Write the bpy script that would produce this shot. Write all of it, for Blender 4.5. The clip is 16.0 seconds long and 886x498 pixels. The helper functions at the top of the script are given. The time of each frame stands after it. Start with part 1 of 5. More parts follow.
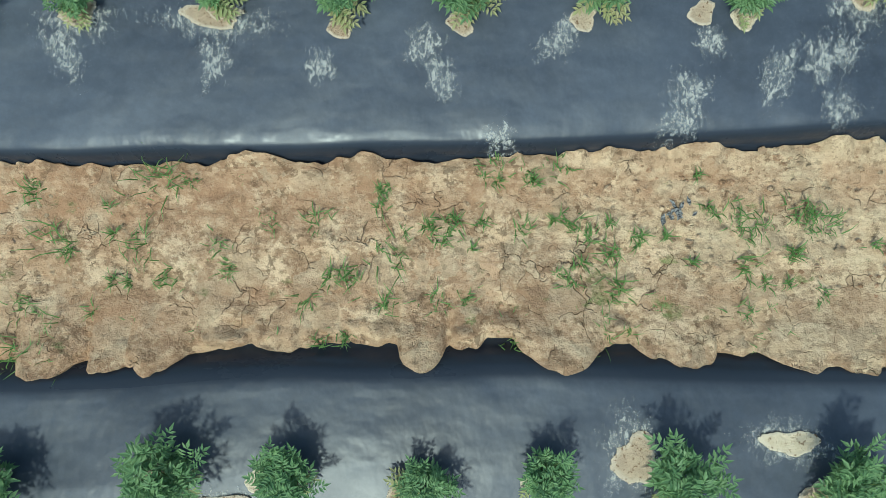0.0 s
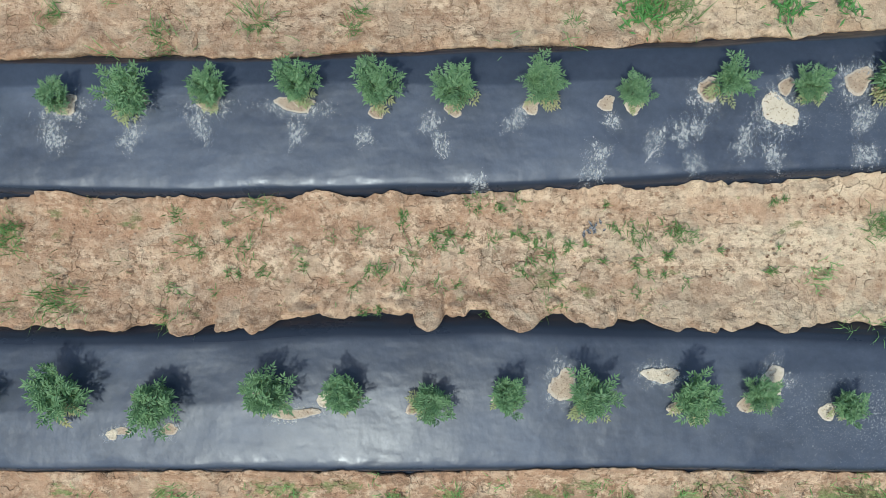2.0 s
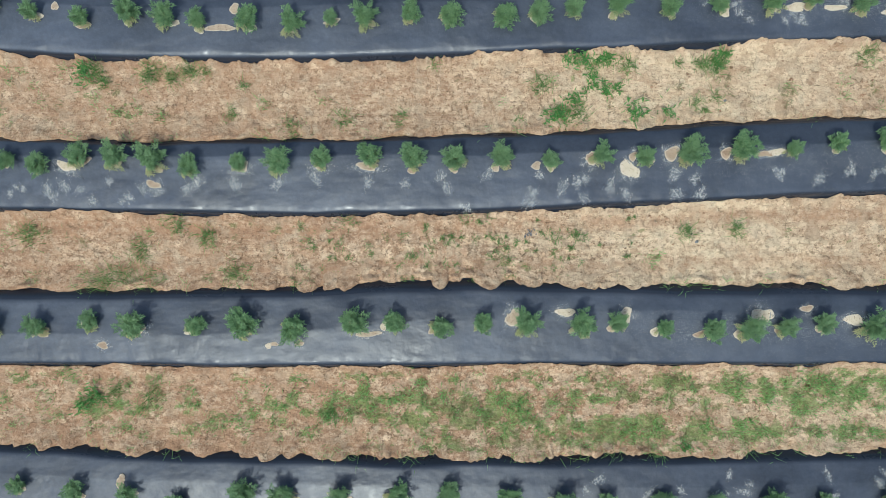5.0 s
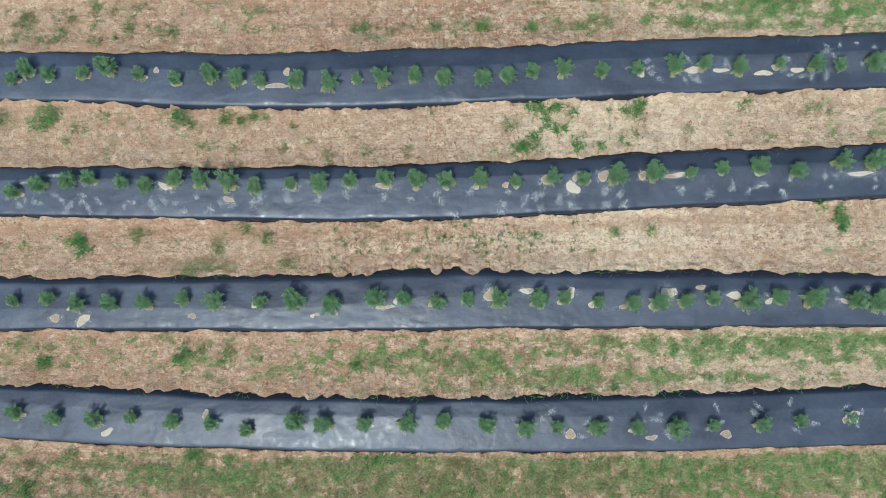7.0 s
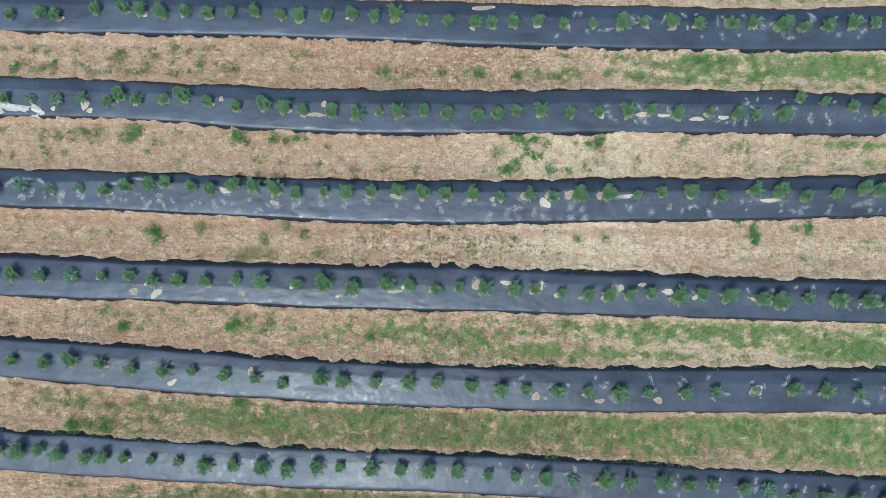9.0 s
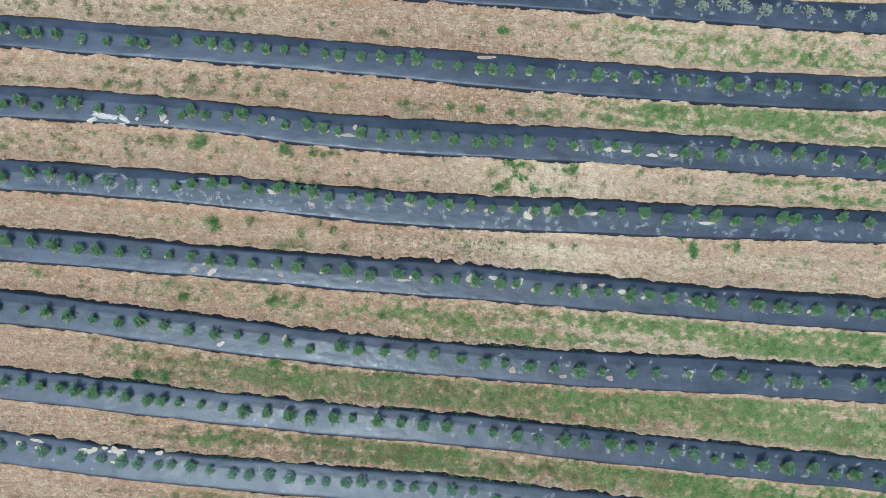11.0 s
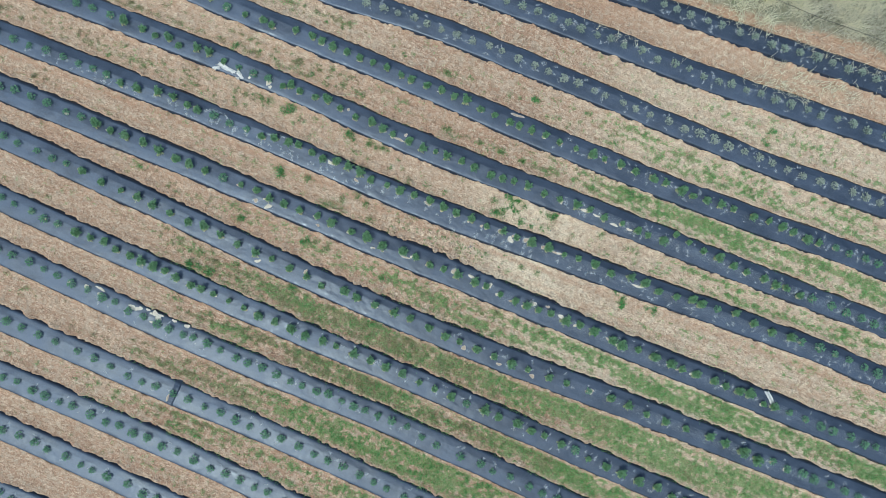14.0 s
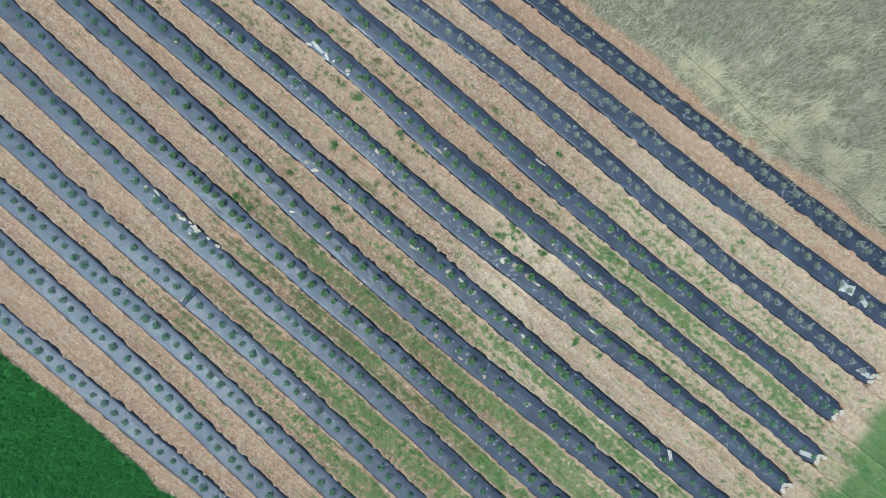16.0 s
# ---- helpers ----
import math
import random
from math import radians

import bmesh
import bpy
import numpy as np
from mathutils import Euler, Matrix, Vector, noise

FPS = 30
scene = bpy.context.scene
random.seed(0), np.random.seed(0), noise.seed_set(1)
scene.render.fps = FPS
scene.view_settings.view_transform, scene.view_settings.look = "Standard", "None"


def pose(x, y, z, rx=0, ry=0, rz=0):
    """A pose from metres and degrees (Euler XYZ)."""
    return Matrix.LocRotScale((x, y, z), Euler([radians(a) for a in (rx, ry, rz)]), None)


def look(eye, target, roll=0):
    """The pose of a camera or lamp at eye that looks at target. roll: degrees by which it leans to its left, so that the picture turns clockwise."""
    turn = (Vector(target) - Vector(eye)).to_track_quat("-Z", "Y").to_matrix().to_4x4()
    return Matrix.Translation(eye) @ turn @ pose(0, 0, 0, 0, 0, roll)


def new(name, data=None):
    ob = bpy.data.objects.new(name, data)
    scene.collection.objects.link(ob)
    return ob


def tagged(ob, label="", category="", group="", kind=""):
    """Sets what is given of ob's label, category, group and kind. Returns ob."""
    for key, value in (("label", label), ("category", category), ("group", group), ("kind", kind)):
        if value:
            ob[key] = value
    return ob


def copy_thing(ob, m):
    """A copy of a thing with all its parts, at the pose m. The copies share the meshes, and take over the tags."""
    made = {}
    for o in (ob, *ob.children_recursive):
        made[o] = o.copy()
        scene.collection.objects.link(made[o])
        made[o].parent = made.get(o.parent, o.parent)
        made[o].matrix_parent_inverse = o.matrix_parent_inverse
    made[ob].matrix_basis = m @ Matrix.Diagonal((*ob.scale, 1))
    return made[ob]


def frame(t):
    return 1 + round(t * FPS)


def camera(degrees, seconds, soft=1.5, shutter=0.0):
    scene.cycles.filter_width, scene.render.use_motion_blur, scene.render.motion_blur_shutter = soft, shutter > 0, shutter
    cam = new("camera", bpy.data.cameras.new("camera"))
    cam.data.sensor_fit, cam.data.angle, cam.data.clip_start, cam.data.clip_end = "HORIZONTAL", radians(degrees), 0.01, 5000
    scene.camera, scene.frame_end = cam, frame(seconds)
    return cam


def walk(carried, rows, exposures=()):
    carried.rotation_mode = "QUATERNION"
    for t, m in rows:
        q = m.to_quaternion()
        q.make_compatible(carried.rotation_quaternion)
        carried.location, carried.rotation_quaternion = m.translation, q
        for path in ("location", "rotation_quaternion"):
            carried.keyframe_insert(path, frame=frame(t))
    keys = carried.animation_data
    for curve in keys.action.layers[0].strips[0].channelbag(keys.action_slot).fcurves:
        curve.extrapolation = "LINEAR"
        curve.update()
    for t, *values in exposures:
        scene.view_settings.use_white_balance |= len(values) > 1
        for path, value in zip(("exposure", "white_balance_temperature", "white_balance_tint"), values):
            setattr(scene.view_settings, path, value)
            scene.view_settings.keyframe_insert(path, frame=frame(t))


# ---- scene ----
cam = camera(65.0, 16.0, soft=0.8)
PATH = [
    (0, -0.179, -0.076, 2.804, 0.98, 1.08, -0.17),
    (0.5, -0.139, -0.058, 3.158, 0.85, 1.09, -0.12),
    (1, -0.119, -0.053, 3.536, 0.73, 1.10, -0.18),
    (1.5, -0.135, -0.042, 3.917, 0.61, 1.10, -0.11),
    (2, -0.144, -0.043, 4.340, 0.49, 1.09, -0.14),
    (2.5, -0.160, -0.063, 4.807, 0.37, 1.07, -0.13),
    (3, -0.173, -0.084, 5.314, 0.25, 1.03, -0.13),
    (3.5, -0.193, -0.095, 5.871, 0.13, 0.99, -0.14),
    (4, -0.201, -0.081, 6.499, 0.02, 0.95, -0.17),
    (4.2, -0.195, -0.071, 6.752, -0.02, 0.94, -0.17),
    (6.3, -0.097, -0.003, 9.879, -0.34, 0.85, -0.45),
    (6.5, -0.088, -0.011, 10.163, -0.36, 0.84, -0.42),
    (7, -0.061, -0.037, 10.860, -0.40, 0.80, -0.46),
    (7.5, -0.057, -0.054, 11.560, -0.44, 0.76, -0.44),
    (8, -0.060, -0.050, 12.239, -0.46, 0.70, 0.08),
    (8.5, -0.059, -0.037, 12.973, -0.46, 0.62, 0.82),
    (9, -0.057, -0.029, 13.800, -0.44, 0.54, 1.58),
    (9.2, -0.056, -0.019, 14.133, -0.43, 0.50, 1.83),
    (11.3, -0.208, -0.112, 17.690, -0.16, -0.01, 5.59),
    (11.5, -0.182, -0.114, 18.028, -0.15, -0.05, 6.38),
    (12, -0.199, -0.117, 18.928, -0.12, -0.17, 8.74),
    (12.5, -0.204, -0.155, 19.826, -0.11, -0.29, 11.91),
    (13, -0.234, -0.202, 20.722, -0.11, -0.41, 15.17),
    (13.5, -0.322, -0.270, 21.602, -0.13, -0.55, 18.65),
    (14, -0.385, -0.336, 22.543, -0.17, -0.71, 22.42),
    (14.5, -0.489, -0.391, 23.523, -0.21, -0.88, 26.36),
    (15, -0.617, -0.446, 24.537, -0.25, -1.04, 30.87),
    (15.5, -0.710, -0.516, 25.464, -0.29, -1.21, 35.64),
    (16, -0.801, -0.596, 26.482, -0.34, -1.38, 40.37),
]
LIGHT = [(0.0, -0.06, 5950, -15), (2.0, -0.06, 5850, -1), (4.0, -0.15, 6050, -2), (7.0, -0.17, 5650, -1), (9.0, -0.18, 5450, -3), (12.5, -0.20, 5300, -4), (16.0, -0.21, 5250, -6)]
walk(cam, [(t, pose(*row)) for t, *row in PATH], LIGHT)

# ---- light ----
world = bpy.data.worlds.new("sky")
scene.world = world
world.use_nodes = True
SUN = Vector((-0.17, -0.40, 0.90)).normalized()
sky = world.node_tree.nodes.new("ShaderNodeTexSky")
sky.sky_type = 'NISHITA'
sky.sun_disc = False
sky.sun_elevation = math.asin(SUN.z)
sky.sun_rotation = math.atan2(SUN.x, SUN.y)
sky.dust_density = 2.5
world.node_tree.links.new(sky.outputs[0], world.node_tree.nodes["Background"].inputs[0])
world.node_tree.nodes["Background"].inputs[1].default_value = 0.18
sun_data = bpy.data.lights.new("sun", 'SUN')
sun_data.energy, sun_data.angle, sun_data.color = 2.95, radians(4.0), (1.0, 0.965, 0.91)
sun = new("sun", sun_data)
sun.matrix_world = look(SUN * 60, (0, 0, 0))


# ---- materials ----
class Mat:
    """A small builder of node materials."""

    def __init__(self, name, rough=0.9, spec=0.3):
        self.m = bpy.data.materials.new(name)
        self.m.use_nodes = True
        self.t = self.m.node_tree
        self.b = self.t.nodes["Principled BSDF"]
        self.b.inputs["Roughness"].default_value = rough
        self.b.inputs["Specular IOR Level"].default_value = spec
        self.geo = self.node("ShaderNodeNewGeometry").outputs["Position"]

    def node(self, kind, **values):
        n = self.t.nodes.new(kind)
        for key, v in values.items():
            n.inputs[key].default_value = v
        return n

    def link(self, a, b):
        self.t.links.new(a, b)

    def stretch(self, x, y, z=1.0, vector=None):
        n = self.node("ShaderNodeMapping")
        n.inputs["Scale"].default_value = (x, y, z)
        self.link(vector or self.geo, n.inputs["Vector"])
        return n.outputs[0]

    def noise(self, scale, detail=4.0, rough=0.55, vector=None, distort=0.0):
        n = self.node("ShaderNodeTexNoise", Scale=scale, Detail=detail, Roughness=rough, Distortion=distort)
        self.link(vector or self.geo, n.inputs["Vector"])
        return n.outputs["Fac"]

    def cracks(self, scale, vector=None, rand=1.0):
        n = self.t.nodes.new("ShaderNodeTexVoronoi")
        n.feature = 'DISTANCE_TO_EDGE'
        n.inputs["Scale"].default_value = scale
        n.inputs["Randomness"].default_value = rand
        self.link(vector or self.geo, n.inputs["Vector"])
        return n.outputs["Distance"]

    def ramp(self, fac, lo, hi, a=0.0, b=1.0):
        n = self.node("ShaderNodeMapRange")
        n.inputs["From Min"].default_value, n.inputs["From Max"].default_value = lo, hi
        n.inputs["To Min"].default_value, n.inputs["To Max"].default_value = a, b
        self.link(fac, n.inputs["Value"])
        return n.outputs[0]

    def math(self, op, a, b):
        n = self.t.nodes.new("ShaderNodeMath")
        n.operation = op
        n.use_clamp = op == 'MULTIPLY'
        for i, v in enumerate((a, b)):
            if isinstance(v, (int, float)):
                n.inputs[i].default_value = v
            else:
                self.link(v, n.inputs[i])
        return n.outputs[0]

    def mix(self, fac, a, b):
        n = self.t.nodes.new("ShaderNodeMix")
        n.data_type = 'RGBA'
        if isinstance(fac, (int, float)):
            n.inputs[0].default_value = fac
        else:
            self.link(fac, n.inputs[0])
        for i, v in ((6, a), (7, b)):
            if isinstance(v, tuple):
                n.inputs[i].default_value = (*v, 1)
            else:
                self.link(v, n.inputs[i])
        return n.outputs[2]

    def attr(self, name):
        n = self.node("ShaderNodeAttribute")
        n.attribute_name = name
        return n.outputs["Fac"]

    def rand(self):
        return self.node("ShaderNodeObjectInfo").outputs["Random"]

    def island(self):
        return self.t.nodes["Geometry"].outputs["Random Per Island"]

    def color(self, c):
        if isinstance(c, tuple):
            self.b.inputs["Base Color"].default_value = (*c, 1)
        else:
            self.link(c, self.b.inputs["Base Color"])
        return self

    def bump(self, height, strength=0.5, distance=0.01):
        n = self.node("ShaderNodeBump", Strength=strength, Distance=distance)
        self.link(height, n.inputs["Height"])
        self.link(n.outputs[0], self.b.inputs["Normal"])
        return self


def soil_colour(s):
    """Dry clay: cream crust, redder bare earth in bands along the rows, dark crumbs with small shadows in their colour.
    """
    dryness = s.attr("pale")
    dark_share = s.ramp(dryness, 0, 1, 1.0, 0.12)
    c = s.mix(s.ramp(s.noise(2.2, 8, 0.68, s.stretch(0.6, 1.2)), 0.42, 0.58), (0.585, 0.405, 0.255), (0.455, 0.282, 0.172))
    c = s.mix(s.math('MULTIPLY', s.ramp(s.noise(1.4, 8, 0.66, s.stretch(0.3, 1.5)), 0.44, 0.54, 0, 0.9), dark_share), c, (0.40, 0.225, 0.135))
    c = s.mix(s.math('MULTIPLY', s.ramp(s.noise(7, 7, 0.7, s.stretch(0.12, 1.5)), 0.50, 0.57, 0, 0.7), dark_share), c, (0.32, 0.178, 0.108))
    cream = s.mix(s.ramp(s.noise(4, 8, 0.7, s.stretch(0.35, 1.4)), 0.40, 0.62), (0.76, 0.615, 0.405), (0.64, 0.475, 0.305))
    c = s.mix(s.math('MULTIPLY', s.ramp(dryness, 0.05, 0.75), s.ramp(s.noise(3, 8, 0.72, s.stretch(0.5, 1.3)), 0.34, 0.50, 0.35, 0.97)), c, cream)
    c = s.mix(s.ramp(s.noise(7.5, 8, 0.74, s.stretch(0.7, 1.2)), 0.50, 0.55, 0, 0.75), c, (0.71, 0.53, 0.35))
    c = s.mix(s.math('MULTIPLY', s.ramp(s.noise(9, 6, 0.7, s.stretch(0.10, 2.4)), 0.56, 0.60, 0, 0.6), dark_share), c, (0.22, 0.128, 0.075))
    c = s.mix(s.math('MULTIPLY', s.ramp(s.noise(10, 8, 0.76, s.stretch(0.8, 1.2)), 0.515, 0.56, 0, 0.8), dark_share), c, (0.25, 0.148, 0.088))
    c = s.mix(s.math('MULTIPLY', s.ramp(s.noise(17, 7, 0.72, s.stretch(0.7, 1.2)), 0.53, 0.58, 0, 0.8), dark_share), c, (0.235, 0.14, 0.082))
    c = s.mix(s.ramp(s.noise(22, 6, 0.7), 0.54, 0.60, 0, 0.6), c, (0.66, 0.50, 0.33))
    # Dark specks: dead stubble, and the small shadows of clods put into the colour.
    c = s.mix(s.math('MULTIPLY', s.ramp(s.noise(27, 6, 0.66), 0.55, 0.60, 0, 0.75), s.ramp(dryness, 0, 1, 1.0, 0.5)), c, (0.10, 0.062, 0.036))
    return c


M_ground = Mat("field_ground", 0.95, 0.1)
g = M_ground
crumbs = g.noise(42, 8, 0.75)
warp = g.node("ShaderNodeTexNoise", Scale=7.0, Detail=3.0)
g.link(g.geo, warp.inputs["Vector"])
bent = g.node("ShaderNodeVectorMath")
bent.operation = 'MULTIPLY_ADD'
g.link(warp.outputs["Color"], bent.inputs[0])
bent.inputs[1].default_value = (0.2, 0.2, 0.2)
g.link(g.geo, bent.inputs[2])
crack_d = g.cracks(8.0, bent.outputs[0])
crack = g.math('MULTIPLY', g.ramp(crack_d, 0.0, 0.022, 1, 0), g.ramp(g.noise(4.5, 4, 0.6), 0.53, 0.62))
cells = g.t.nodes.new("ShaderNodeTexVoronoi")
cells.inputs["Scale"].default_value = 8.0
g.link(bent.outputs[0], cells.inputs["Vector"])
plate = g.node("ShaderNodeSeparateColor")
g.link(cells.outputs["Color"], plate.inputs[0])
earth = soil_colour(g)
earth = g.mix(g.ramp(plate.outputs[0], 0.62, 0.9, 0, 0.42), earth, (0.30, 0.18, 0.105))
earth = g.mix(g.ramp(plate.outputs[1], 0.55, 0.9, 0, 0.40), earth, (0.47, 0.375, 0.255))
earth = g.mix(g.math('MULTIPLY', crack, 0.3), earth, (0.19, 0.11, 0.065))
red_bare = g.mix(g.ramp(g.noise(24, 6, 0.7), 0.35, 0.7), (0.44, 0.262, 0.155), (0.325, 0.18, 0.102))
earth = g.mix(g.math('MULTIPLY', g.attr("bare"), g.ramp(g.noise(6, 8, 0.7), 0.38, 0.58, 0.1, 0.85)), earth, red_bare)
reach = g.math('ADD', g.noise(22, 8, 0.78, g.stretch(0.7, 1.2)), g.ramp(g.attr("cover"), 0, 1, -0.20, 0.085))
turf_mask = g.ramp(reach, 0.45, 0.54, 0, 0.75)
turf_col = g.mix(g.ramp(g.noise(26, 7, 0.75), 0.44, 0.56), (0.12, 0.115, 0.042), (0.28, 0.24, 0.12))
turf_col = g.mix(g.ramp(g.noise(44, 5, 0.7), 0.55, 0.61, 0, 0.8), turf_col, (0.10, 0.092, 0.04))
green = g.mix(g.ramp(g.noise(34, 7, 0.75), 0.42, 0.58), (0.065, 0.13, 0.03), (0.20, 0.305, 0.085))
green = g.mix(g.ramp(g.noise(36, 6, 0.72), 0.57, 0.64, 0, 0.85), green, (0.36, 0.31, 0.17))
turf_col = g.mix(g.ramp(g.math('ADD', g.noise(7, 7, 0.72, g.stretch(0.32, 1.5)), g.ramp(g.attr("lush"), 0, 1, -0.17, 0.13)), 0.45, 0.55, 0, 0.8), turf_col, green)
earth = g.mix(turf_mask, earth, turf_col)
meadow = g.mix(g.ramp(g.noise(5, 6, 0.7), 0.35, 0.65), (0.045, 0.155, 0.03), (0.06, 0.19, 0.038))
meadow = g.mix(g.ramp(g.noise(40, 5, 0.7), 0.5, 0.75), meadow, (0.075, 0.21, 0.05))
earth = g.mix(g.attr("meadow"), earth, meadow)
straw = g.mix(g.ramp(g.noise(28, 6, 0.75, g.stretch(1, 0.45)), 0.36, 0.64), (0.31, 0.275, 0.18), (0.13, 0.12, 0.07))
straw = g.mix(g.ramp(g.noise(0.45, 7, 0.7), 0.55, 0.72, 0, 0.55), straw, (0.12, 0.17, 0.065))
earth = g.mix(g.attr("dry"), earth, straw)
g.color(earth)
g.bump(g.math('SUBTRACT', g.math('ADD', g.math('MULTIPLY', crumbs, 0.35), g.noise(10, 4, 0.55)), g.math('MULTIPLY', crack, 0.5)), 0.85, 0.045)

def spill_material(name, a, b, c):
    s = Mat(name, 0.95, 0.1)
    tone = s.mix(s.ramp(s.noise(22, 5, 0.6), 0.4, 0.65), a, b)
    tone = s.mix(s.math('MULTIPLY', s.rand(), 0.6), tone, c)
    tone = s.mix(s.ramp(s.attr("lip"), 0, 1, 0, 0.55), tone, (0.60, 0.52, 0.41))
    s.color(s.mix(s.ramp(s.noise(70, 4), 0.58, 0.7), tone, (0.16, 0.09, 0.05)))
    s.bump(s.noise(50, 6, 0.7), 0.8, 0.015)
    frayed = s.node("ShaderNodeMixShader")
    s.link(s.ramp(s.math('SUBTRACT', s.attr("solid"), s.noise(60, 7, 0.75)), -0.05, 0.02), frayed.inputs[0])
    s.link(s.node("ShaderNodeBsdfTransparent").outputs[0], frayed.inputs[1])
    s.link(s.b.outputs[0], frayed.inputs[2])
    s.link(frayed.outputs[0], s.t.nodes["Material Output"].inputs["Surface"])
    return s


M_spill = spill_material("spilled_soil", (0.40, 0.29, 0.195), (0.27, 0.18, 0.12), (0.54, 0.44, 0.32))
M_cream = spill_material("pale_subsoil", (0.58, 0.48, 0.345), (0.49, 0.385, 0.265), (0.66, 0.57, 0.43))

M_film = Mat("black_mulch_film", 0.45, 0.55)
f = M_film
haze = f.noise(1.6, 6, 0.65, f.stretch(0.6, 1))
fine = f.noise(20, 7, 0.75)
dust_shade_mix = f.math('ADD', f.ramp(haze, 0.36, 0.64, 0.15, 0.85), f.ramp(fine, 0.42, 0.72, 0.0, 0.4))
# Scaled down on banks and upper facet: their shade goes into the colour.
dust_shade_mix = f.math('MULTIPLY', dust_shade_mix, f.attr("dust_shade"))
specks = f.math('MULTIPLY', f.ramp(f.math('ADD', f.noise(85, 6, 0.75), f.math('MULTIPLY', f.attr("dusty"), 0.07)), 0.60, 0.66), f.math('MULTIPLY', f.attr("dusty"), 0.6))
film = f.mix(dust_shade_mix, (0.024, 0.029, 0.041), (0.072, 0.084, 0.113))
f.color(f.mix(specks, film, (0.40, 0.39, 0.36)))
f.link(f.ramp(f.attr("dust_shade"), 0, 1, 0.2, 0.55), f.b.inputs["Specular IOR Level"])
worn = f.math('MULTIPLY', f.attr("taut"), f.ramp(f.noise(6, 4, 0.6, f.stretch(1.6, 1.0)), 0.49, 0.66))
satin = f.math('MULTIPLY', f.ramp(haze, 0.3, 0.7, 0.40, 0.56), f.ramp(f.attr("dust_shade"), 0, 1, 0.6, 1.0))
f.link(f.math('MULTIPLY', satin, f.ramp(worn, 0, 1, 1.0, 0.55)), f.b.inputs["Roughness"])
f.bump(f.math('ADD', f.noise(3.2, 3, 0.5, f.stretch(0.6, 1.2)), f.math('MULTIPLY', f.noise(9, 3, 0.5, f.stretch(1.0, 0.8)), 0.35)), 0.5, 0.03)

M_dust = Mat("pale_dried_mud", 0.95, 0.1)
d = M_dust
d.color(d.mix(d.ramp(d.noise(25, 4), 0.4, 0.65), (0.50, 0.49, 0.46), (0.33, 0.335, 0.335)))
clear = d.node("ShaderNodeBsdfTransparent")
blend = d.node("ShaderNodeMixShader")
smear = d.math('ADD', d.ramp(d.noise(55, 7, 0.75, d.stretch(1.0, 0.6), 0.8), 0.40, 0.60, 0, 0.8), d.ramp(d.noise(110, 4, 0.65, d.stretch(1.0, 0.5)), 0.38, 0.62, 0, 0.45))
d.link(d.ramp(d.math('SUBTRACT', d.attr("solid"), smear), -0.2, 0.5, 0, 0.64), blend.inputs[0])
d.link(clear.outputs[0], blend.inputs[1])
d.link(d.b.outputs[0], blend.inputs[2])
d.link(blend.outputs[0], d.t.nodes["Material Output"].inputs["Surface"])


def leaf_material(name, a, b, c, thin=0.3):
    s = Mat(name, 0.5, 0.35)
    col = s.mix(s.island(), a, b)
    col = s.mix(s.math('MULTIPLY', s.rand(), 0.6), col, c)
    s.color(s.mix(s.ramp(s.noise(60, 3), 0.4, 0.7, 0, 0.5), col, a))
    s.b.inputs["Transmission Weight"].default_value = 0.0
    glow = s.node("ShaderNodeBsdfTranslucent")
    s.link(col, glow.inputs[0])
    both = s.node("ShaderNodeMixShader")
    both.inputs[0].default_value = thin
    s.link(s.b.outputs[0], both.inputs[1])
    s.link(glow.outputs[0], both.inputs[2])
    s.link(both.outputs[0], s.t.nodes["Material Output"].inputs["Surface"])
    return s


M_leaf = leaf_material("green_leaf", (0.11, 0.21, 0.09), (0.25, 0.38, 0.165), (0.195, 0.295, 0.145), 0.38)
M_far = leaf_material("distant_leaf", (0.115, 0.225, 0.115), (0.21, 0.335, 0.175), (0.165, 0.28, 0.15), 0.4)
M_yellow = leaf_material("yellowing_leaf", (0.36, 0.37, 0.17), (0.40, 0.33, 0.18), (0.27, 0.33, 0.14))
M_pale = leaf_material("withered_leaf", (0.30, 0.32, 0.235), (0.19, 0.24, 0.155), (0.46, 0.42, 0.34))
M_stem = Mat("green_stem", 0.6, 0.3).color((0.12, 0.17, 0.06))
M_grass = leaf_material("grass_blade", (0.16, 0.36, 0.095), (0.26, 0.49, 0.15), (0.36, 0.46, 0.19), 0.5)
M_lush = leaf_material("lush_grass_blade", (0.08, 0.25, 0.05), (0.14, 0.35, 0.08), (0.11, 0.29, 0.07), 0.45)
M_tuft = leaf_material("muted_grass_blade", (0.11, 0.24, 0.06), (0.18, 0.32, 0.09), (0.21, 0.29, 0.11), 0.45)
M_olive = leaf_material("dull_grass_blade", (0.23, 0.225, 0.10), (0.36, 0.31, 0.17), (0.20, 0.225, 0.085), 0.5)
M_weed = leaf_material("broad_weed_leaf", (0.11, 0.27, 0.07), (0.20, 0.39, 0.12), (0.16, 0.33, 0.10), 0.45)
M_straw = leaf_material("dry_straw", (0.84, 0.76, 0.52), (0.66, 0.58, 0.38), (0.78, 0.71, 0.48), 0.4)
M_rough = leaf_material("greyish_dry_grass", (0.72, 0.64, 0.48), (0.38, 0.345, 0.23), (0.56, 0.50, 0.36), 0.4)
M_clover = leaf_material("meadow_leaf", (0.055, 0.175, 0.035), (0.08, 0.23, 0.045), (0.065, 0.20, 0.04))
M_trash = Mat("charred_litter", 0.8, 0.2)
M_trash.color(M_trash.mix(M_trash.ramp(M_trash.noise(120, 4), 0.4, 0.6), (0.03, 0.03, 0.035), (0.28, 0.27, 0.26)))
